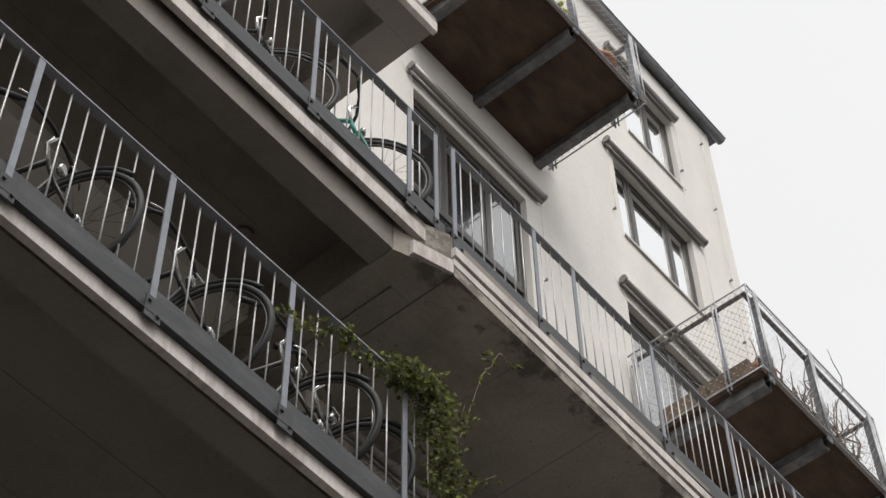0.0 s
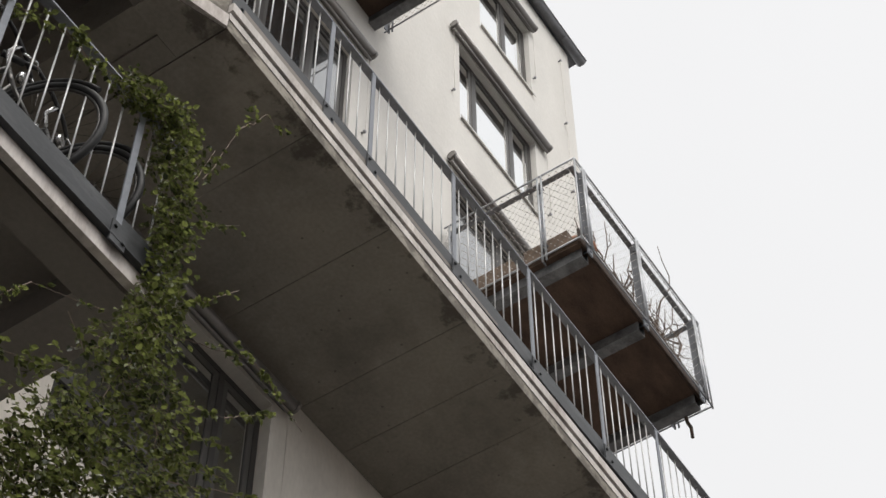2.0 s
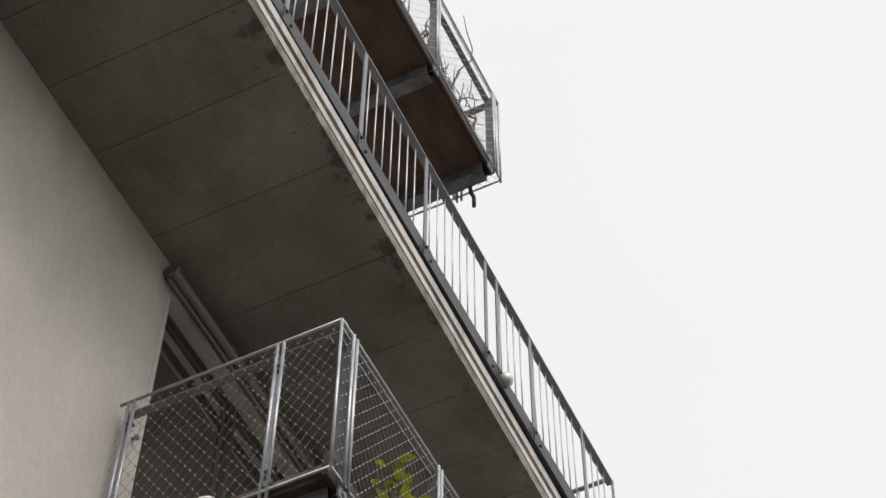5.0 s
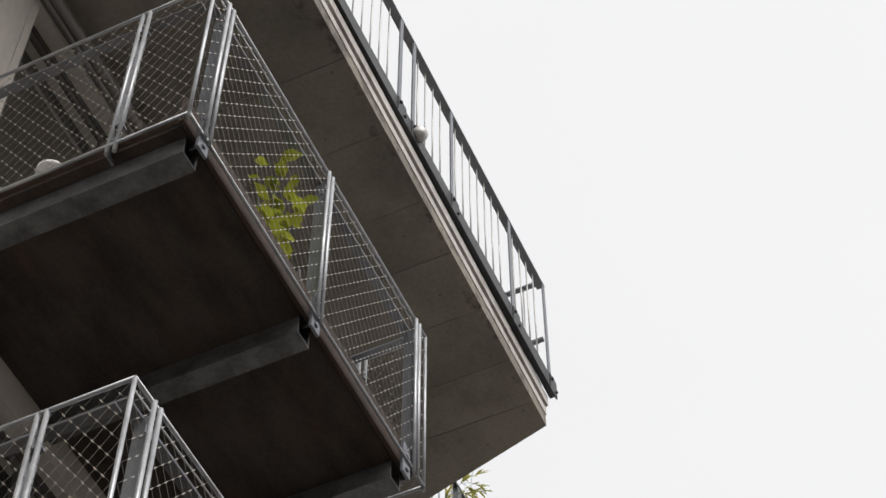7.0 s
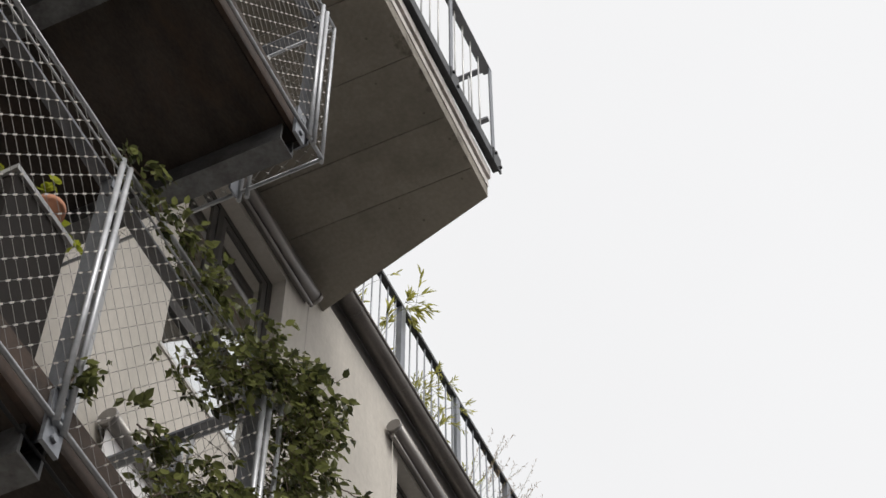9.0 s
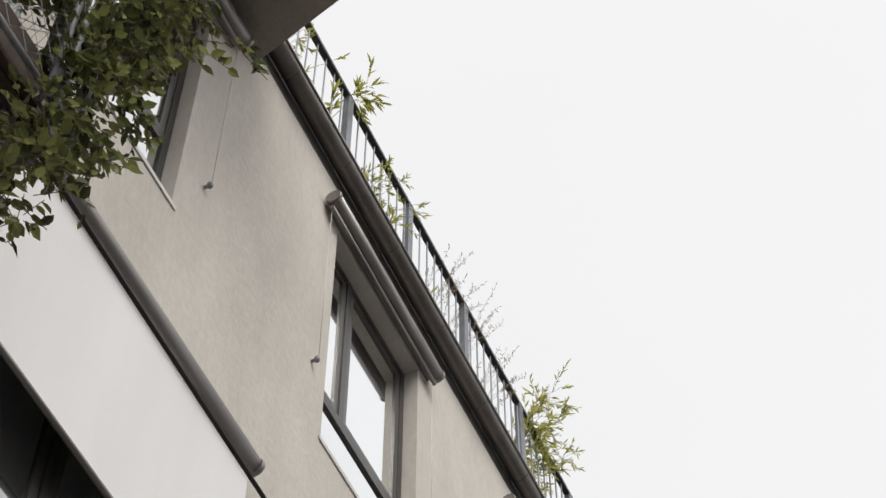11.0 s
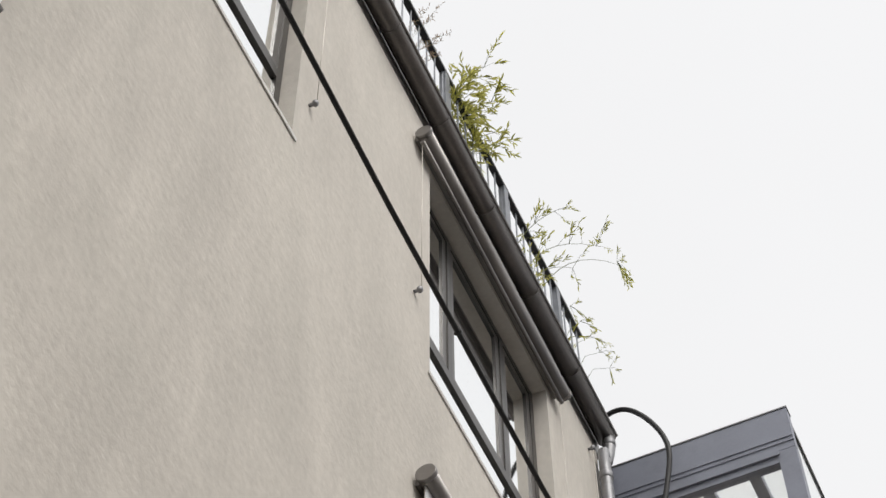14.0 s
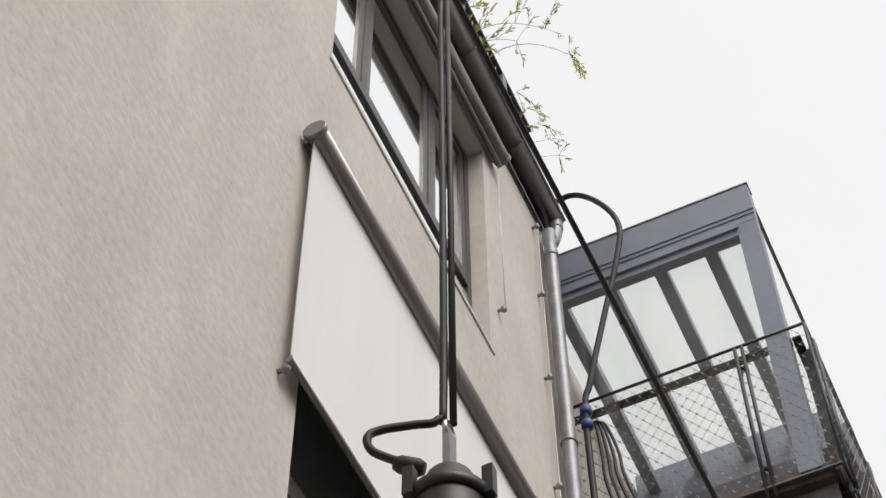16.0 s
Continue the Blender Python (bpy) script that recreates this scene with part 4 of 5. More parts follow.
# ---- hose from the roof ----
hose = thing("hose", "black hose looping down from the roof edge", "hose")
part("tube", tube(bmesh.new(), smooth([(6.0, 0.10, 12.11), (6.02, -0.052, 12.30), (6.02, -0.195, 12.28), (6.02, -0.335, 12.064), (6.02, -0.403, 11.80), (6.02, -0.358, 11.478), (6.02, -0.241, 10.986), (6.02, -0.137, 10.53), (6.02, -0.097, 10.264), (6.02, -0.095, 9.0), (6.0, -0.1, 0.0)]), 0.0165, 10), M_BLACK, hose)
for z in (10.32, 10.21):
    part("coupling", lathe(bmesh.new(), (6.02, -0.1, z), [(0.018, -0.03), (0.03, -0.02), (0.03, 0.02), (0.018, 0.03)], 12), M_BLUE, hose, "blue plastic coupling")
for k in range(4):
    part("cord", tube(bmesh.new(), smooth([(6.03, -0.115 - 0.01 * k, 10.23), (6.04 + 0.01 * k, -0.135 - 0.015 * k, 10.21), (6.05 + 0.01 * k, -0.145 - 0.025 * k, 10.0), (6.06, -0.145 - 0.03 * k, 9.83), (6.07, -0.165 - 0.04 * k, 9.66 - 0.03 * k), (6.05, -0.165 - 0.05 * k, 9.5)], 4), 0.008, 6), M_BLACK, hose, "black braided cord")

# ---- plants ----
def leaf(bm, p, d, up, length, width):
    """A pointed leaf folded along its rib."""
    d = d.normalized()
    s = d.cross(up)
    s = s.normalized() if s.length > 1e-4 else Vector((1, 0, 0))
    n = s.cross(d)
    a = bm.verts.new(p)
    m = bm.verts.new(p + d * length * 0.5 - n * width * 0.15)
    t = bm.verts.new(p + d * length - n * length * 0.12)
    for k in (0.5, -0.5):
        q = bm.verts.new(p + d * length * 0.18 + s * width * k * 0.8 + n * width * 0.05)
        r = bm.verts.new(p + d * length * 0.55 + s * width * k * 0.9 + n * width * 0.03)
        bm.faces.new((a, q, m))
        bm.faces.new((q, r, m))
        bm.faces.new((r, t, m))


def wander(rng, a, b, n, amp):
    """A crooked line from a to b."""
    a, b = Vector(a), Vector(b)
    off = Vector((0, 0, 0))
    out = []
    for i in range(n + 1):
        k = i / n
        out.append(a.lerp(b, k) + off * math.sin(math.pi * min(1, k * 1.2 + 0.05)))
        off = off * 0.75 + Vector((rng.uniform(-amp, amp), rng.uniform(-amp, amp), rng.uniform(-amp, amp)))
    return out


def creeper(name, label, runs, material, seed, size, aspect=0.85, dense=1.0, spray=4):
    """Stems along crooked lines, with sprays of leaves hung about them: runs of (a, b, spread, leaves)."""
    rng = random.Random(seed)
    c = thing(name, label, "climbing plant")
    stems, leaves = bmesh.new(), bmesh.new()
    for a, b, spread, count in runs:
        line = wander(rng, a, b, 14, spread * 0.35)
        tube(stems, line, 0.0035, 4, taper=0.0015)
        for _ in range(max(1, int(count * dense / spray))):
            k = rng.random() * (len(line) - 1)
            i = min(int(k), len(line) - 2)
            base = line[i].lerp(line[i + 1], k - i)
            g = Vector([max(-1.5, min(1.5, rng.gauss(0, 1))) * spread * s for s in (1, 0.8, 1)])
            heading = Vector((rng.uniform(-1, 1), rng.uniform(-1, 0.4), rng.uniform(-1.1, 0.4))).normalized()
            span = min(spread * 0.9, size * 2)
            if spread > 0.03:
                tube(stems, [base + g, base + g + heading * span], 0.0012, 3)
            for j in range(spray):
                p = base + g + heading * span * (j + rng.random()) / spray
                d = heading * 0.5 + Vector((rng.uniform(-1, 1), rng.uniform(-0.9, 0.5), rng.uniform(-1, 0.3)))
                up = Vector((rng.uniform(-0.5, 0.5), rng.uniform(-1, 0.2), 1))
                L = size * rng.uniform(0.5, 1.35)
                leaf(leaves, p, d, up, L, L * aspect)
    tagged(part("stem_mass", stems, M_BRANCH, c), kind="stuff")
    tagged(part("foliage", leaves, material, c), kind="stuff")
    return c


IVY_RUNS = [((-9.46, -1.19, 10.17), (-8.93, -1.20, 10.42), 0.035, 60), ((-9.03, -1.20, 10.40), (-8.44, -1.20, 10.50), 0.04, 80), ((-8.59, -1.20, 10.49), (-8.25, -1.22, 10.57), 0.065, 260),
            ((-8.27, -1.21, 10.60), (-8.19, -1.24, 9.80), 0.072, 420), ((-8.19, -1.22, 9.89), (-8.15, -1.22, 9.22), 0.062, 330), ((-8.15, -1.20, 9.31), (-8.25, -1.20, 8.74), 0.075, 300),
            ((-8.24, -1.18, 8.88), (-8.40, -1.15, 8.07), 0.14, 520), ((-8.06, -1.20, 8.75), (-7.97, -1.20, 7.85), 0.085, 420), ((-8.33, -1.15, 8.22), (-8.66, -1.12, 7.60), 0.12, 620), ((-8.62, -1.13, 8.06), (-8.92, -1.10, 7.45), 0.13, 640), ((-9.12, -1.14, 8.0), (-9.6, -1.10, 7.5), 0.13, 520),
            ((-8.14, -1.20, 8.06), (-8.52, -1.10, 7.11), 0.18, 700), ((-7.95, -1.20, 8.0), (-7.84, -1.10, 7.09), 0.11, 380), ((-8.92, -1.10, 7.79), (-9.50, -1.00, 7.04), 0.2, 500),
            ((-8.13, -1.10, 7.49), (-8.80, -1.00, 6.74), 0.2, 600),
            # loose tendrils
            ((-8.15, -1.20, 10.04), (-7.99, -1.22, 10.71), 0.02, 22), ((-8.03, -1.21, 10.41), (-7.88, -1.26, 11.02), 0.03, 12), ((-7.88, -1.26, 11.02), (-7.72, -1.28, 11.36), 0.03, 8), ((-7.72, -1.28, 11.36), (-7.58, -1.30, 11.30), 0.02, 6), ((-8.12, -1.20, 9.92), (-7.77, -1.25, 10.30), 0.016, 24),
            ((-8.02, -1.20, 9.41), (-7.68, -1.22, 9.90), 0.014, 22), ((-8.05, -1.20, 9.19), (-7.53, -1.22, 9.54), 0.018, 34), ((-7.53, -1.22, 9.54), (-7.11, -1.20, 9.45), 0.014, 22),
            ((-7.98, -1.20, 8.84), (-7.64, -1.20, 9.04), 0.012, 22), ((-7.64, -1.20, 9.04), (-7.33, -1.18, 9.37), 0.012, 22), ((-7.98, -1.18, 8.70), (-7.58, -1.20, 8.90), 0.016, 30),
            ((-7.95, -1.18, 8.52), (-7.53, -1.15, 8.78), 0.022, 46), ((-7.90, -1.18, 8.42), (-7.33, -1.15, 8.84), 0.014, 28), ((-7.85, -1.15, 8.05), (-7.22, -1.10, 8.59), 0.012, 18), ((-7.22, -1.10, 8.59), (-7.01, -1.10, 8.99), 0.012, 14),
            ((-8.44, -1.20, 8.95), (-8.84, -1.22, 8.68), 0.010, 8), ((-8.84, -1.22, 8.68), (-9.11, -1.22, 8.19), 0.012, 20), ((-8.47, -1.20, 8.61), (-8.63, -1.22, 8.72), 0.010, 8), ((-8.55, -1.20, 8.42), (-9.01, -1.22, 8.15), 0.025, 50)]
creeper("ivy", "dark green ivy hanging over the gallery railing", IVY_RUNS, L_IVY, 3, 0.029, 0.8, 3.0, 4)
VINE_RUNS = [((-3.06, -1.25, 7.70), (-2.62, -1.25, 7.72), 0.045, 190), ((-2.68, -1.25, 7.70), (-2.15, -1.25, 7.74), 0.055, 300), ((-2.62, -1.25, 7.20), (-2.30, -1.25, 7.55), 0.05, 190), ((-2.45, -1.25, 7.42), (-2.05, -1.25, 7.78), 0.065, 330), ((-2.15, -1.25, 7.74), (-1.83, -1.25, 7.82), 0.07, 300), ((-2.05, -1.26, 7.85), (-1.86, -1.26, 8.06), 0.03, 60),
             ((-2.12, -1.25, 7.72), (-1.97, -1.26, 7.15), 0.085, 520), ((-2.0, -1.26, 7.76), (-1.92, -1.26, 7.42), 0.065, 360), ((-2.12, -1.25, 7.12), (-2.10, -1.25, 6.50), 0.09, 560), ((-1.93, -1.25, 7.35), (-2.05, -1.25, 6.70), 0.065, 420),
             ((-2.76, -1.25, 6.80), (-2.58, -1.25, 6.86), 0.035, 70), ((-2.66, -1.25, 6.62), (-2.40, -1.25, 6.90), 0.06, 210), ((-2.52, -1.25, 6.80), (-2.25, -1.25, 6.93), 0.055, 190), ((-2.40, -1.25, 6.96), (-2.20, -1.25, 7.05), 0.03, 50),
             ((-2.09, -1.25, 6.62), (-2.20, -1.25, 6.15), 0.07, 380), ((-2.20, -1.24, 6.22), (-2.40, -1.24, 5.75), 0.075, 300), ((-3.05, -1.25, 6.64), (-2.95, -1.25, 6.80), 0.03, 60),
             ((-1.79, -1.26, 7.60), (-1.45, -1.27, 7.77), 0.013, 26), ((-1.83, -1.26, 7.80), (-1.71, -1.28, 8.06), 0.022, 44), ((-2.67, -1.24, 6.50), (-2.70, -1.22, 6.17), 0.022, 44)]
creeper("vine", "green climbing vine grown through the balcony net", VINE_RUNS, L_VINE, 8, 0.033, 0.62, 1.55, 4)


def bamboo_leaves(rng, stems, leaves, root, tip, size, n):
    """A twig with a fan of short pointed leaves towards its end."""
    tube(stems, [root, (root + tip) / 2 + Vector((0, 0, 0.015)), tip], 0.0016, 3, taper=0.0007)
    along = (tip - root).normalized()
    for q in range(n):
        p = root.lerp(tip, 0.45 + 0.55 * (q + 1) / n)
        d = along * 1.1 + Vector((rng.uniform(-0.9, 0.9), rng.uniform(-0.9, 0.7), rng.uniform(-0.7, 0.5)))
        L = size * rng.uniform(0.6, 1.05)
        leaf(leaves, p, d, Vector((rng.uniform(-0.6, 0.6), rng.uniform(-0.8, 0.3), 1)), L, L * 0.23)


def bamboo(culms, twigs, reach, size, seed, label="yellow-green bamboo leaning over the roof railing"):
    """Culms along (base, middle, top) arcs, each with leafy twigs on its upper part."""
    rng = random.Random(seed)
    b = thing("bamboo", label, "bamboo", "roof plants")
    stems, leaves = bmesh.new(), bmesh.new()
    for base, mid, top in culms:
        base, mid, top = Vector(base), Vector(mid), Vector(top)
        line = [base.lerp(mid, k / 10).lerp(mid.lerp(top, k / 10), k / 10) for k in range(11)]
        tube(stems, line, 0.004, 5, taper=0.0012)
        for _ in range(twigs):
            k = rng.choice((4, 5, 6, 7, 8, 9, 10, 10))
            root = line[k]
            tip = root + Vector((rng.uniform(-0.7, 1.0), rng.uniform(-0.9, 0.3), rng.uniform(-0.3, 0.9))) * reach
            bamboo_leaves(rng, stems, leaves, root, tip, size, rng.randint(5, 9))
    tagged(part("stem_mass", stems, M_STEM, b), kind="stuff")
    tagged(part("foliage", leaves, L_BAMBOO, b), kind="stuff")
    return b


def clump(x, h, width, lean, n, seed):
    """Arcs of a clump rooted behind the railing."""
    rng = random.Random(seed)
    out = []
    for _ in range(n):
        u, k = rng.uniform(-1, 1), rng.uniform(0.55, 1.0)
        base = (x + 0.4 * width * u, 0.2 + rng.uniform(-0.03, 0.08), 12.1)
        top = (x + width * u + lean[0] * k, 0.16 + lean[1] * k * rng.uniform(0.5, 1.1), 12.1 + h * k)
        mid = ((base[0] * 2 + top[0]) / 3, 0.24, 12.1 + h * k * 0.75)
        out.append((base, mid, top))
    return out


bamboo(clump(0.60, 1.03, 0.30, (0.10, -0.12), 7, 11), 6, 0.13, 0.05, 11)
bamboo(clump(1.12, 1.28, 0.06, (0.18, -0.28), 3, 12), 6, 0.17, 0.085, 12)
bamboo(clump(1.72, 0.86, 0.26, (0.10, -0.20), 9, 13), 9, 0.13, 0.048, 13)
bamboo(clump(2.49, 0.71, 0.20, (0.05, -0.08), 4, 19), 4, 0.12, 0.05, 19)
bamboo(clump(4.02, 1.49, 0.26, (0.25, -0.32), 14, 14), 14, 0.17, 0.06, 14)
bamboo([((4.85, 0.15, 12.02), (4.83, 0.10, 12.88), (5.02, -0.25, 13.14)), ((4.96, 0.15, 12.03), (4.97, 0.05, 13.00), (5.42, -0.30, 13.22)),
        ((5.02, 0.15, 12.03), (4.97, 0.05, 12.68), (5.18, -0.20, 12.70))], 17, 0.15, 0.042, 16)
sprout = bamboo([((5.12, 0.15, 12.03), (5.15, -0.05, 13.11), (5.76, -0.35, 13.43))], 0, 0.1, 0.05, 18, "thin arching bamboo shoot beyond the roof railing")
rng = random.Random(18)
stems, leaves = bmesh.new(), bmesh.new()
for dx, dz in ((0.05, 0.14), (0.14, 0.08), (0.16, -0.02), (0.10, -0.12), (0.02, -0.18), (-0.05, -0.2), (-0.06, 0.1), (0.0, -0.1), (0.09, 0.15), (0.17, 0.03), (0.13, -0.07), (-0.02, -0.26), (0.05, -0.22)):
    bamboo_leaves(rng, stems, leaves, Vector((5.72, -0.34, 13.42)), Vector((5.74 + dx, -0.37, 13.42 + dz)), 0.038, 10)
for k in range(5):
    low = Vector((5.62 + 0.075 * k, -0.02 - 0.03 * k, 12.98 - 0.09 * k))
    tube(stems, [(5.45 + 0.08 * k, 0.15, 12.1), low.lerp(Vector((5.5 + 0.08 * k, 0.1, 12.6)), 0.4), low], 0.002, 3, taper=0.001)
    for q in range(4):
        bamboo_leaves(rng, stems, leaves, low, low + Vector((rng.uniform(-0.05, 0.14), rng.uniform(-0.1, 0.02), rng.uniform(-0.08, 0.12))), 0.036, 7)
tagged(part("twig_mass", stems, M_STEM, sprout), kind="stuff")
tagged(part("tip_foliage", leaves, L_BAMBOO, sprout), kind="stuff")
bamboo(clump(5.67, 0.75, 0.16, (0.12, -0.12), 5, 17), 5, 0.12, 0.05, 17)
L_GRASS = leaf_mat("dry_grass_plume", (0.34, 0.26, 0.20), 0.3)
for gx, seed in ((2.62, 21), (2.98, 22), (3.35, 23)):
    rng = random.Random(seed)
    g = thing("ornamental_grass", "pale pinkish ornamental grass on the roof terrace", "grass", "roof plants")
    stems, leaves = bmesh.new(), bmesh.new()
    for _ in range(14):
        a = Vector((gx + rng.uniform(-0.08, 0.08), 0.2, 12.1))
        t = a + Vector((rng.uniform(-0.05, 0.35), rng.uniform(-0.35, 0.0), rng.uniform(0.9, 1.3)))
        m = a.lerp(t, 0.55) + Vector((0, 0.05, 0.15))
        tube(stems, [a, m, t], 0.0018, 3, taper=0.0007)
        for q in range(16):
            leaf(leaves, m.lerp(t, 0.4 + 0.6 * q / 15), Vector((rng.uniform(-0.6, 0.8), rng.uniform(-0.6, 0.4), rng.uniform(0, 1))), Vector((0, 0, 1)), 0.03, 0.005)
    tagged(part("stem_mass", stems, M_STEM, g), kind="stuff")
    tagged(part("plume", leaves, L_GRASS, g), kind="stuff")


# ---- bicycles ----
def wheel(parent, x, name):
    w = part(name, lathe(bmesh.new(), (x, 0, 0.34), [(0.022, -0.04), (0.03, -0.03), (0.03, 0.03), (0.022, 0.04)], 12, (0, 1, 0)), M_CHROME, parent, "bright wheel hub")
    part("tyre", ring(bmesh.new(), (x, 0, 0.34), (0, 1, 0), 0.325, 0.02, 36, 8), M_BLACK, w)
    part("rim", ring(bmesh.new(), (x, 0, 0.34), (0, 1, 0), 0.302, 0.009, 36, 6), M_FRAME, w)
    bm = bmesh.new()
    for i in range(18):
        t = i * math.pi / 9
        tube(bm, [(x, 0.025 * (-1) ** i, 0.34), (x + 0.30 * math.cos(t), 0, 0.34 + 0.30 * math.sin(t))], 0.0012, 3, False)
    tagged(part("spokes", bm, M_FRAME, w), kind="stuff")
    return w


def bicycle(m, paint, label, turn=0.0):
    b = thing("bicycle", label, "bicycle", "bicycles on the galleries")
    wheel(b, -0.52, "rear_wheel")
    wheel(b, 0.54, "front_wheel")
    bm = bmesh.new()
    bb, seat, head, headlow = (-0.08, 0, 0.30), (-0.22, 0, 0.80), (0.34, 0, 0.86), (0.38, 0, 0.72)
    for a, c in ((bb, seat), (seat, head), (bb, headlow), (headlow, head), (bb, (-0.52, 0.05, 0.34)), (bb, (-0.52, -0.05, 0.34)), (seat, (-0.52, 0.05, 0.34)), (seat, (-0.52, -0.05, 0.34))):
        tube(bm, [a, c], 0.016 if abs(c[1]) < 0.01 else 0.009, 8)
    part("frame", bm, paint, b)
    bm = bmesh.new()
    for y in (-0.05, 0.05):
        tube(bm, [(0.39, y * 0.6, 0.72), (0.43, y, 0.6), (0.54, y, 0.34)], 0.011, 8)
    part("fork", bm, paint, b)
    part("seat_post", tube(bmesh.new(), [seat, (-0.26, 0, 0.95)], 0.013, 8), M_CHROME, b)
    bm = lathe(bmesh.new(), (-0.26, 0, 0.96), [(0.03, -0.015), (0.09, 0.0), (0.09, 0.025), (0.05, 0.045)], 16)
    for v in bm.verts:
        v.co.x = -0.26 + (v.co.x + 0.26) * 1.45
    part("saddle", bm, M_BLACK, b)
    part("stem", tube(bmesh.new(), [head, (0.32, 0, 1.0), (0.38, 0, 1.03)], 0.013, 8), M_CHROME, b)
    bar = part("handlebar", tube(bmesh.new(), [(0.28, -0.30, 1.05), (0.35, -0.22, 1.06), (0.38, -0.08, 1.03), (0.38, 0.08, 1.03), (0.35, 0.22, 1.06), (0.28, 0.30, 1.05)], 0.012, 8), M_BLACK, b)
    for y in (-1, 1):
        part("grip", tube(bmesh.new(), [(0.30, 0.27 * y, 1.052), (0.22, 0.36 * y, 1.045)], 0.018, 10), M_BLACK, bar)
        part("brake_lever", tube(bmesh.new(), [(0.35, 0.2 * y, 1.05), (0.37, 0.28 * y, 1.03), (0.33, 0.35 * y, 1.02)], 0.006, 6), M_CHROME, bar)
    part("chainring", ring(bmesh.new(), (-0.08, -0.05, 0.30), (0, 1, 0), 0.085, 0.006, 24, 5), M_CHROME, b)
    part("crank", tube(bmesh.new(), [(0.05, 0.09, 0.40), (-0.08, 0.07, 0.30), (-0.08, -0.07, 0.30), (-0.21, -0.09, 0.20)], 0.009, 6), M_CHROME, b)
    for x, y, z in ((0.05, 0.13, 0.40), (-0.21, -0.13, 0.20)):
        part("pedal", box(bmesh.new(), x - 0.045, x + 0.045, y - 0.04, y + 0.04, z - 0.012, z + 0.012), M_BLACK, b, bevel=0.004)
    for x, mt in ((-0.5, M_RED), (0.42, M_CHROME)):
        part("lamp" if x > 0 else "rear_light", lathe(bmesh.new(), (x, 0, 0.76), [(0.02, -0.02), (0.035, 0.0), (0.03, 0.02)], 14, (1, 0, 0)), mt, b)
    for x0, a0, a1 in ((-0.52, 0.3, 2.9), (0.54, 0.7, 2.6)):
        part("mudguard", tube(bmesh.new(), [(x0 + 0.362 * math.cos(a0 + (a1 - a0) * i / 10), 0, 0.34 + 0.362 * math.sin(a0 + (a1 - a0) * i / 10)) for i in range(11)], 0.014, 6), M_BLACK, b)
    b.matrix_basis = m
    return b


DECK_1, DECK_2 = 9.662, 12.357
bicycle(pose(-12.61, -0.43, DECK_1, 7, 0, -67), M_BLACK, "black city bicycle parked behind the gallery railing")
bicycle(pose(-11.71, -0.43, DECK_1, 7, 0, -67), M_BLACK, "black city bicycle with chrome parts behind the railing")
bicycle(pose(-10.71, -0.43, DECK_1, 7, 0, -67), M_LAMP, "dark grey bicycle leaning behind the gallery railing")
bicycle(pose(-9.82, -0.43, DECK_1, 7, 0, -67), M_BLACK, "black bicycle leaning beside the ivy")
bicycle(pose(-9.02, -0.43, DECK_1, 7, 0, -67), M_FRAME, "dark silver bicycle at the end of the gallery")
bicycle(pose(-8.66, -0.35, DECK_1, 7, 0, -67), M_BLACK, "black bicycle parked behind the ivy-grown railing")
bicycle(pose(-10.65, -0.58, DECK_2, 5, 0, -41), M_BLACK, "black bicycle on the upper gallery")
bicycle(pose(-9.72, -0.58, DECK_2, 5, 0, -41), M_LAMP, "dark bicycle on the upper gallery")
bicycle(pose(-8.84, -0.58, DECK_2, 5, 0, -41), M_TEAL, "teal bicycle at the end of the upper gallery")


# ---- balcony clutter ----
def pot(x, y, z, r, h, material, label):
    p = thing("plant_pot", label, "plant pot")
    part("body", lathe(bmesh.new(), (x, y, z), [(r * 0.7, 0), (r * 0.95, h * 0.8), (r * 1.05, h * 0.82), (r * 1.05, h), (r * 0.9, h), (r * 0.85, h * 0.9)], 20), material, p)
    return p


def sprig(x, y, z, h, n, seed, material, label, size=0.07, aspect=0.8):
    rng = random.Random(seed)
    g = thing("potted_plant", label, "plant")
    stems, leaves = bmesh.new(), bmesh.new()
    for _ in range(n):
        a = Vector((x, y, z))
        t = a + Vector((rng.uniform(-0.25, 0.25), rng.uniform(-0.1, 0.1), h * rng.uniform(0.5, 1)))
        line = wander(rng, a, t, 6, 0.02)
        tube(stems, line, 0.003, 4, taper=0.001)
        for p in line[2:]:
            for _ in range(2):
                L = size * rng.uniform(0.6, 1.2)
                leaf(leaves, p, Vector((rng.uniform(-1, 1), rng.uniform(-1, 0.5), rng.uniform(-0.8, 0.4))), Vector((0, -0.5, 1)), L, L * aspect)
    tagged(part("stem_mass", stems, M_STEM, g), kind="stuff")
    tagged(part("foliage", leaves, material, g), kind="stuff")
    return g


A_F, B_F, C_F, D_F = 17.797, 14.792, 9.302, 6.537
pot(-5.35, -0.88, A_F, 0.15, 0.27, M_TERRA, "round terracotta pot on the top balcony")
sprig(-5.75, -0.85, A_F, 0.75, 5, 31, L_LIME, "light green plant on the top balcony")
pot(-3.64, -0.98, B_F, 0.14, 0.26, M_TERRA, "weathered round pot on the balcony")
for i, (y0, y1) in enumerate(((-1.02, -0.62), (-0.58, -0.10))):
    pl = thing("planter_box", "weathered dark wooden planter box on the balcony", "planter", "balcony planters")
    part("side", pierced(-3.895, -3.715, B_F, B_F + 0.20, y0, y1, []), M_WOOD, pl, bevel=0.006)
    part("soil", box(bmesh.new(), -3.88, -3.73, y0 + 0.015, y1 - 0.015, B_F + 0.201, B_F + 0.21), M_BRANCH, pl)
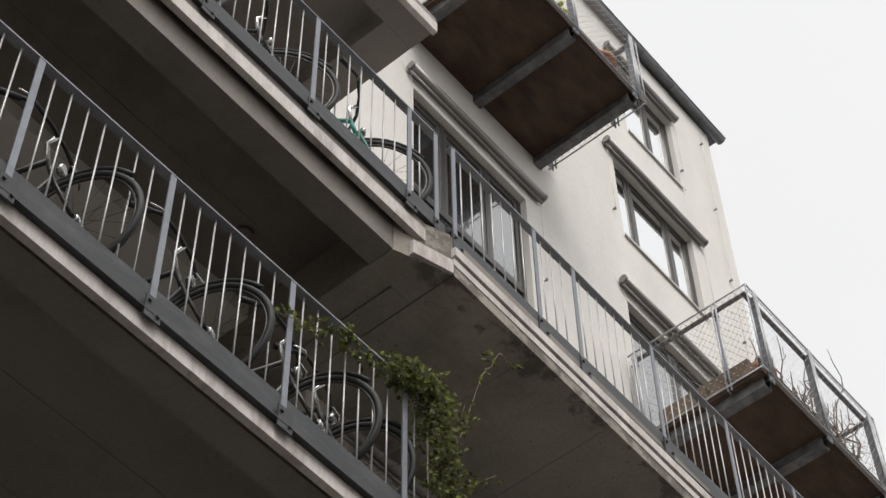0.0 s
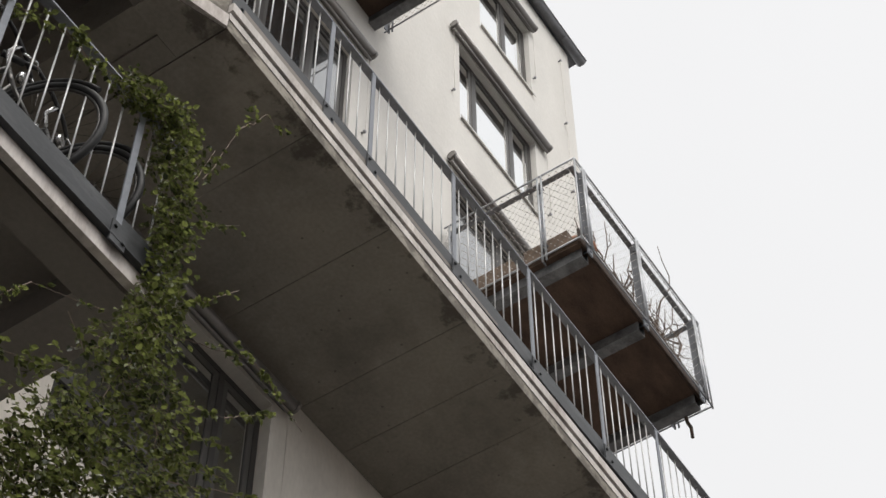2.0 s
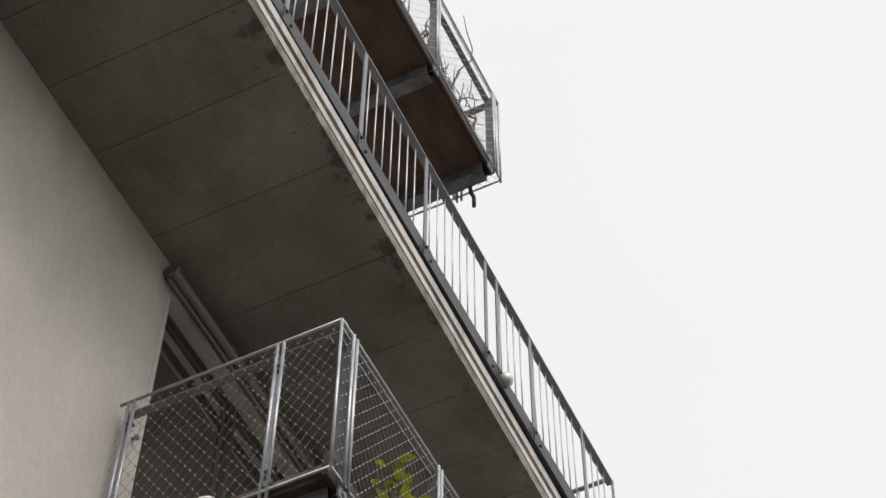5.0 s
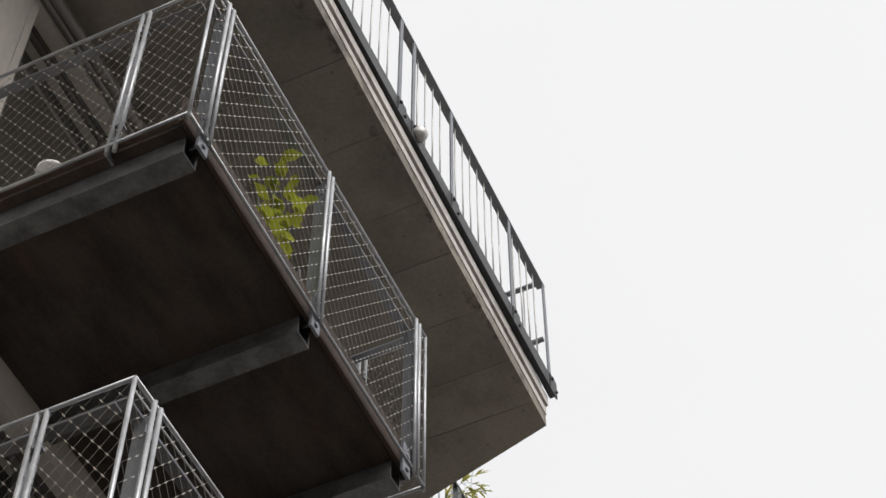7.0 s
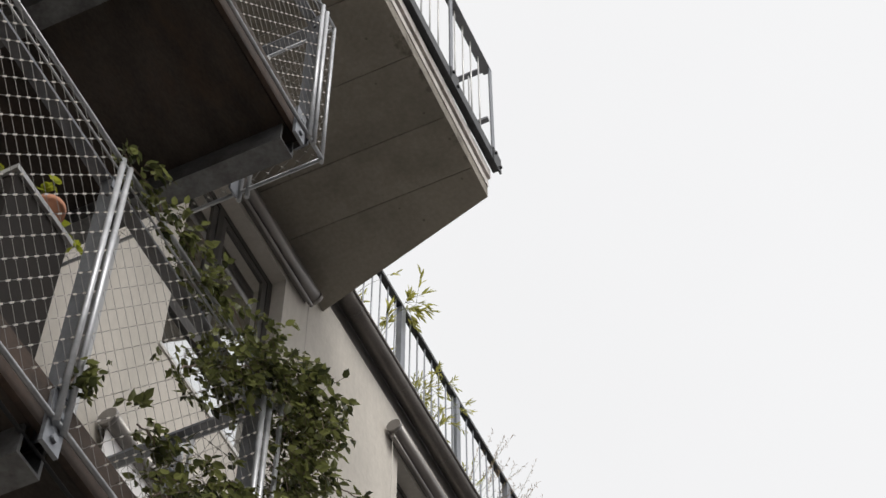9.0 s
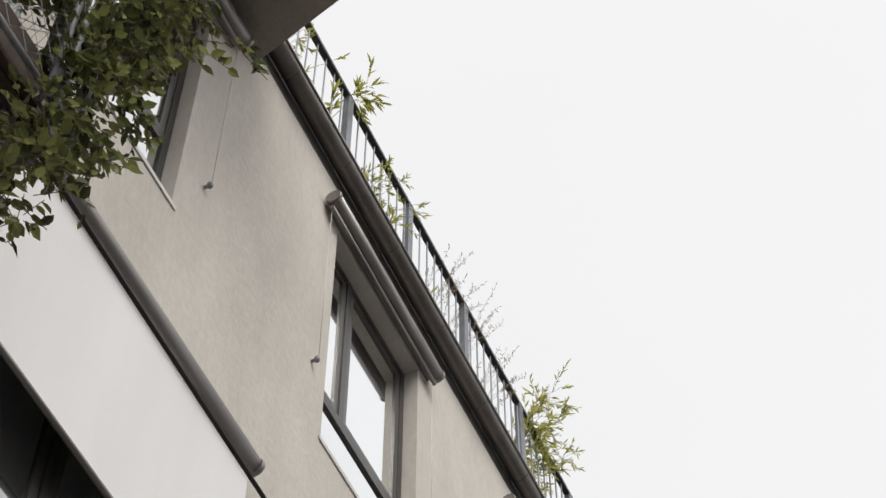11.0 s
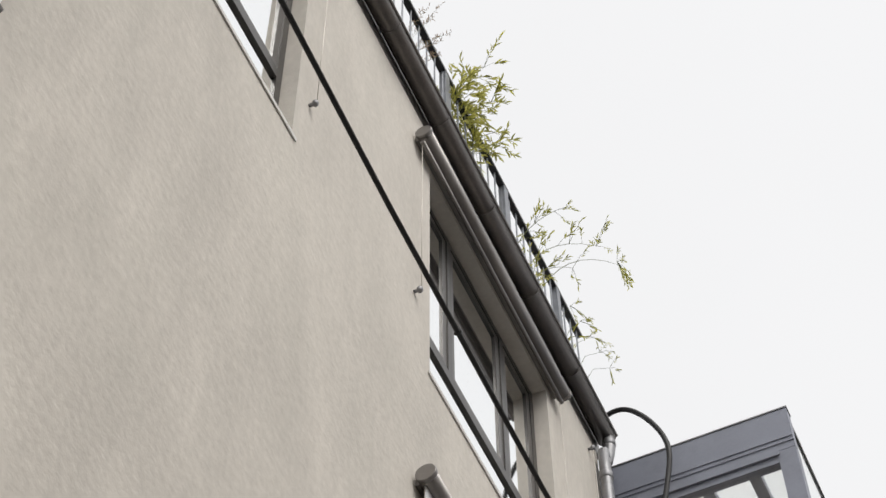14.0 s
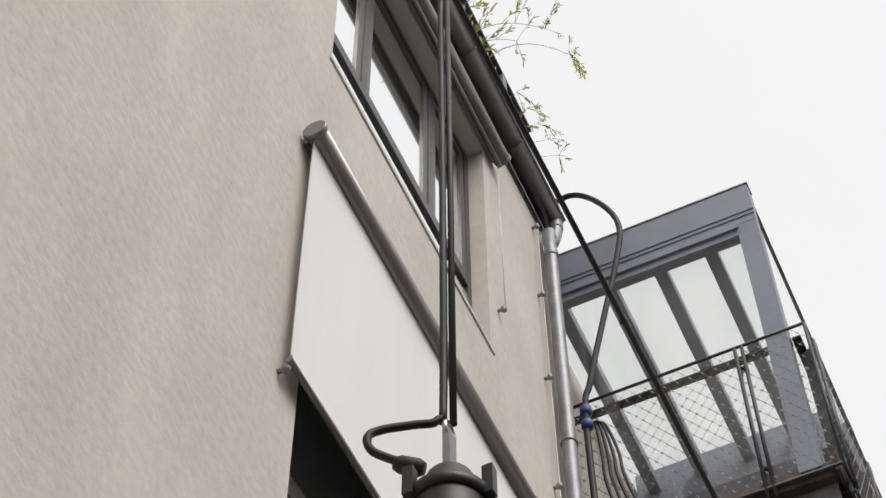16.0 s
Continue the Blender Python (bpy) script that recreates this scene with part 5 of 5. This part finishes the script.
rng = random.Random(41)
dry = thing("dry_shrub", "bare crooked dry branches behind the balcony net", "shrub")
for i in range(22):
    x = -3.27 + 1.3 * (i / 21) + rng.uniform(-0.06, 0.06)
    a = Vector((x, -0.95 + rng.uniform(-0.06, 0.1), B_F))
    t = Vector((x + rng.uniform(-0.35, 0.45), -1.0 + rng.uniform(-0.12, 0.12), B_F + rng.uniform(0.5, 1.25)))
    line = wander(rng, a, t, 9, 0.10)
    part("branch", tube(bmesh.new(), line, 0.014, 6, taper=0.004), M_BRANCH, dry)
    for k in (4, 6, 7):
        e = line[k] + Vector((rng.uniform(-0.25, 0.3), rng.uniform(-0.12, 0.1), rng.uniform(0.05, 0.28)))
        part("twig", tube(bmesh.new(), wander(rng, line[k], e, 5, 0.035), 0.006, 5, taper=0.002), M_BRANCH, dry)
part("branch", tube(bmesh.new(), [(-2.43, -1.0, B_F + 0.4), (-2.33, -1.05, B_F + 0.95), (-2.25, -1.12, B_F + 1.18), (-2.27, -1.14, B_F + 1.32), (-2.40, -1.15, B_F + 1.40), (-2.47, -1.16, B_F + 1.52)], 0.008, 6, taper=0.003), M_BRANCH, dry)
drain = thing("drain_spout", "short rusty drain spout under the balcony", "drain spout")
part("spout", tube(bmesh.new(), [(-1.99, -0.97, 14.715), (-1.99, -0.98, 14.54), (-1.98, -1.0, 14.48), (-1.98, -1.0, 14.36)], 0.016, 8), M_RUST, drain)
sprig(-3.28, -1.13, C_F, 0.98, 7, 33, L_LIME, "yellow-green plant behind the balcony net", 0.085, 0.85)
tray = thing("tray", "pale blue plastic tray with odds and ends", "tray")
part("body", lathe(bmesh.new(), (-3.965, -0.30, C_F), [(0.10, 0), (0.12, 0.05), (0.125, 0.055), (0.11, 0.03)], 18), M_PLASTIC, tray)
pot(-4.03, -0.12, C_F, 0.06, 0.12, M_RED, "small red pot on the balcony floor")
pot(-4.025, -0.56, C_F, 0.06, 0.10, M_FABRIC, "small white pot on the balcony floor")
pot(-4.02, -0.02 - 0.03, C_F, 0.05, 0.16, M_FABRIC, "slim white pot beside the wall")
pole = thing("pole", "pale wooden pole leaning on the balcony", "pole")
part("stick", tube(bmesh.new(), [(-3.3, -0.6, C_F), (-3.55, -0.35, C_F + 0.5)], 0.012, 8), M_FABRIC, pole)
chair = thing("folding_chair", "dark folding chair behind the balcony net", "chair")
for y in (-0.95, -0.6):
    part("leg", tube(bmesh.new(), [(-2.35, y, C_F), (-2.65, y, C_F + 0.45), (-2.72, y, C_F + 0.85)], 0.011, 6), M_LAMP, chair)
    part("leg", tube(bmesh.new(), [(-2.7, y, C_F), (-2.32, y, C_F + 0.45)], 0.011, 6), M_LAMP, chair)
part("seat", box(bmesh.new(), -2.68, -2.30, -0.95, -0.60, C_F + 0.44, C_F + 0.46), M_LAMP, chair, bevel=0.005)
part("backrest", box(bmesh.new(), -2.735, -2.715, -0.95, -0.60, C_F + 0.62, C_F + 0.84), M_LAMP, chair, bevel=0.005)
chest = thing("storage_cabinet", "dark brown storage cabinet with a pale top edge on the balcony", "cabinet")
part("body", box(bmesh.new(), -3.26, -2.99, -1.06, -0.15, D_F + 0.03, 7.44), M_CHEST, chest, bevel=0.006)
part("top_board", box(bmesh.new(), -3.27, -2.98, -1.07, -0.14, 7.443, 7.465), M_BAR, chest, "pale top board", bevel=0.003)
part("plinth", box(bmesh.new(), -3.24, -3.01, -1.03, -0.18, D_F, D_F + 0.027), M_CHEST, chest)
part("door", box(bmesh.new(), -3.273, -3.263, -1.03, -0.62, D_F + 0.06, 7.41), M_CHEST, chest)
part("door", box(bmesh.new(), -3.273, -3.263, -0.60, -0.18, D_F + 0.06, 7.41), M_CHEST, chest)
column = thing("support_post", "galvanised steel post between two balconies", "post")
part("shaft", box(bmesh.new(), -2.12, -2.082, -0.43, -0.39, D_F, 9.11), M_BAR, column, bevel=0.003)
part("base_plate", box(bmesh.new(), -2.15, -2.05, -0.46, -0.36, D_F - 0.002, D_F + 0.01), M_STEEL, column)
pot(-3.05, -1.005, 7.465, 0.05, 0.12, M_TERRA, "small terracotta pot on the balcony cabinet")
sprig(-3.075, -1.005, 7.57, 0.12, 5, 35, L_LIME, "yellow-leaved plant in a terracotta pot", 0.045, 0.8)
sprig(-3.7, -0.9, D_F, 0.8, 5, 36, L_VINE, "leafy green plant on the lower balcony", 0.07, 0.8)
ball = thing("outdoor_lamp", "small round frosted lamp under the terrace railing", "lamp")
part("globe", lathe(bmesh.new(), (-2.045, -1.23, 12.17), [(0.02, -0.045), (0.04, -0.03), (0.05, 0.0), (0.04, 0.03), (0.02, 0.045)], 16), M_SILL, ball)
part("arm", tube(bmesh.new(), [(-2.045, -1.23, 12.215), (-2.045, -1.175, 12.26)], 0.01, 8), M_STEEL, ball)
conduit = thing("conduit", "thin grey conduit under the gallery ceiling", "conduit", kind="structure")
part("pipe", tube(bmesh.new(), [(-17, 0.45, 12.225), (-8.39, 0.45, 12.225)], 0.012, 8), M_STEEL, conduit)
lightbox = thing("ceiling_light", "small round fitting under the gallery ceiling", "lamp")
part("base", lathe(bmesh.new(), (-8.9, -0.25, 12.185), [(0.03, 0.0), (0.06, 0.01), (0.06, 0.055)], 14), M_CONC_DARK, lightbox)
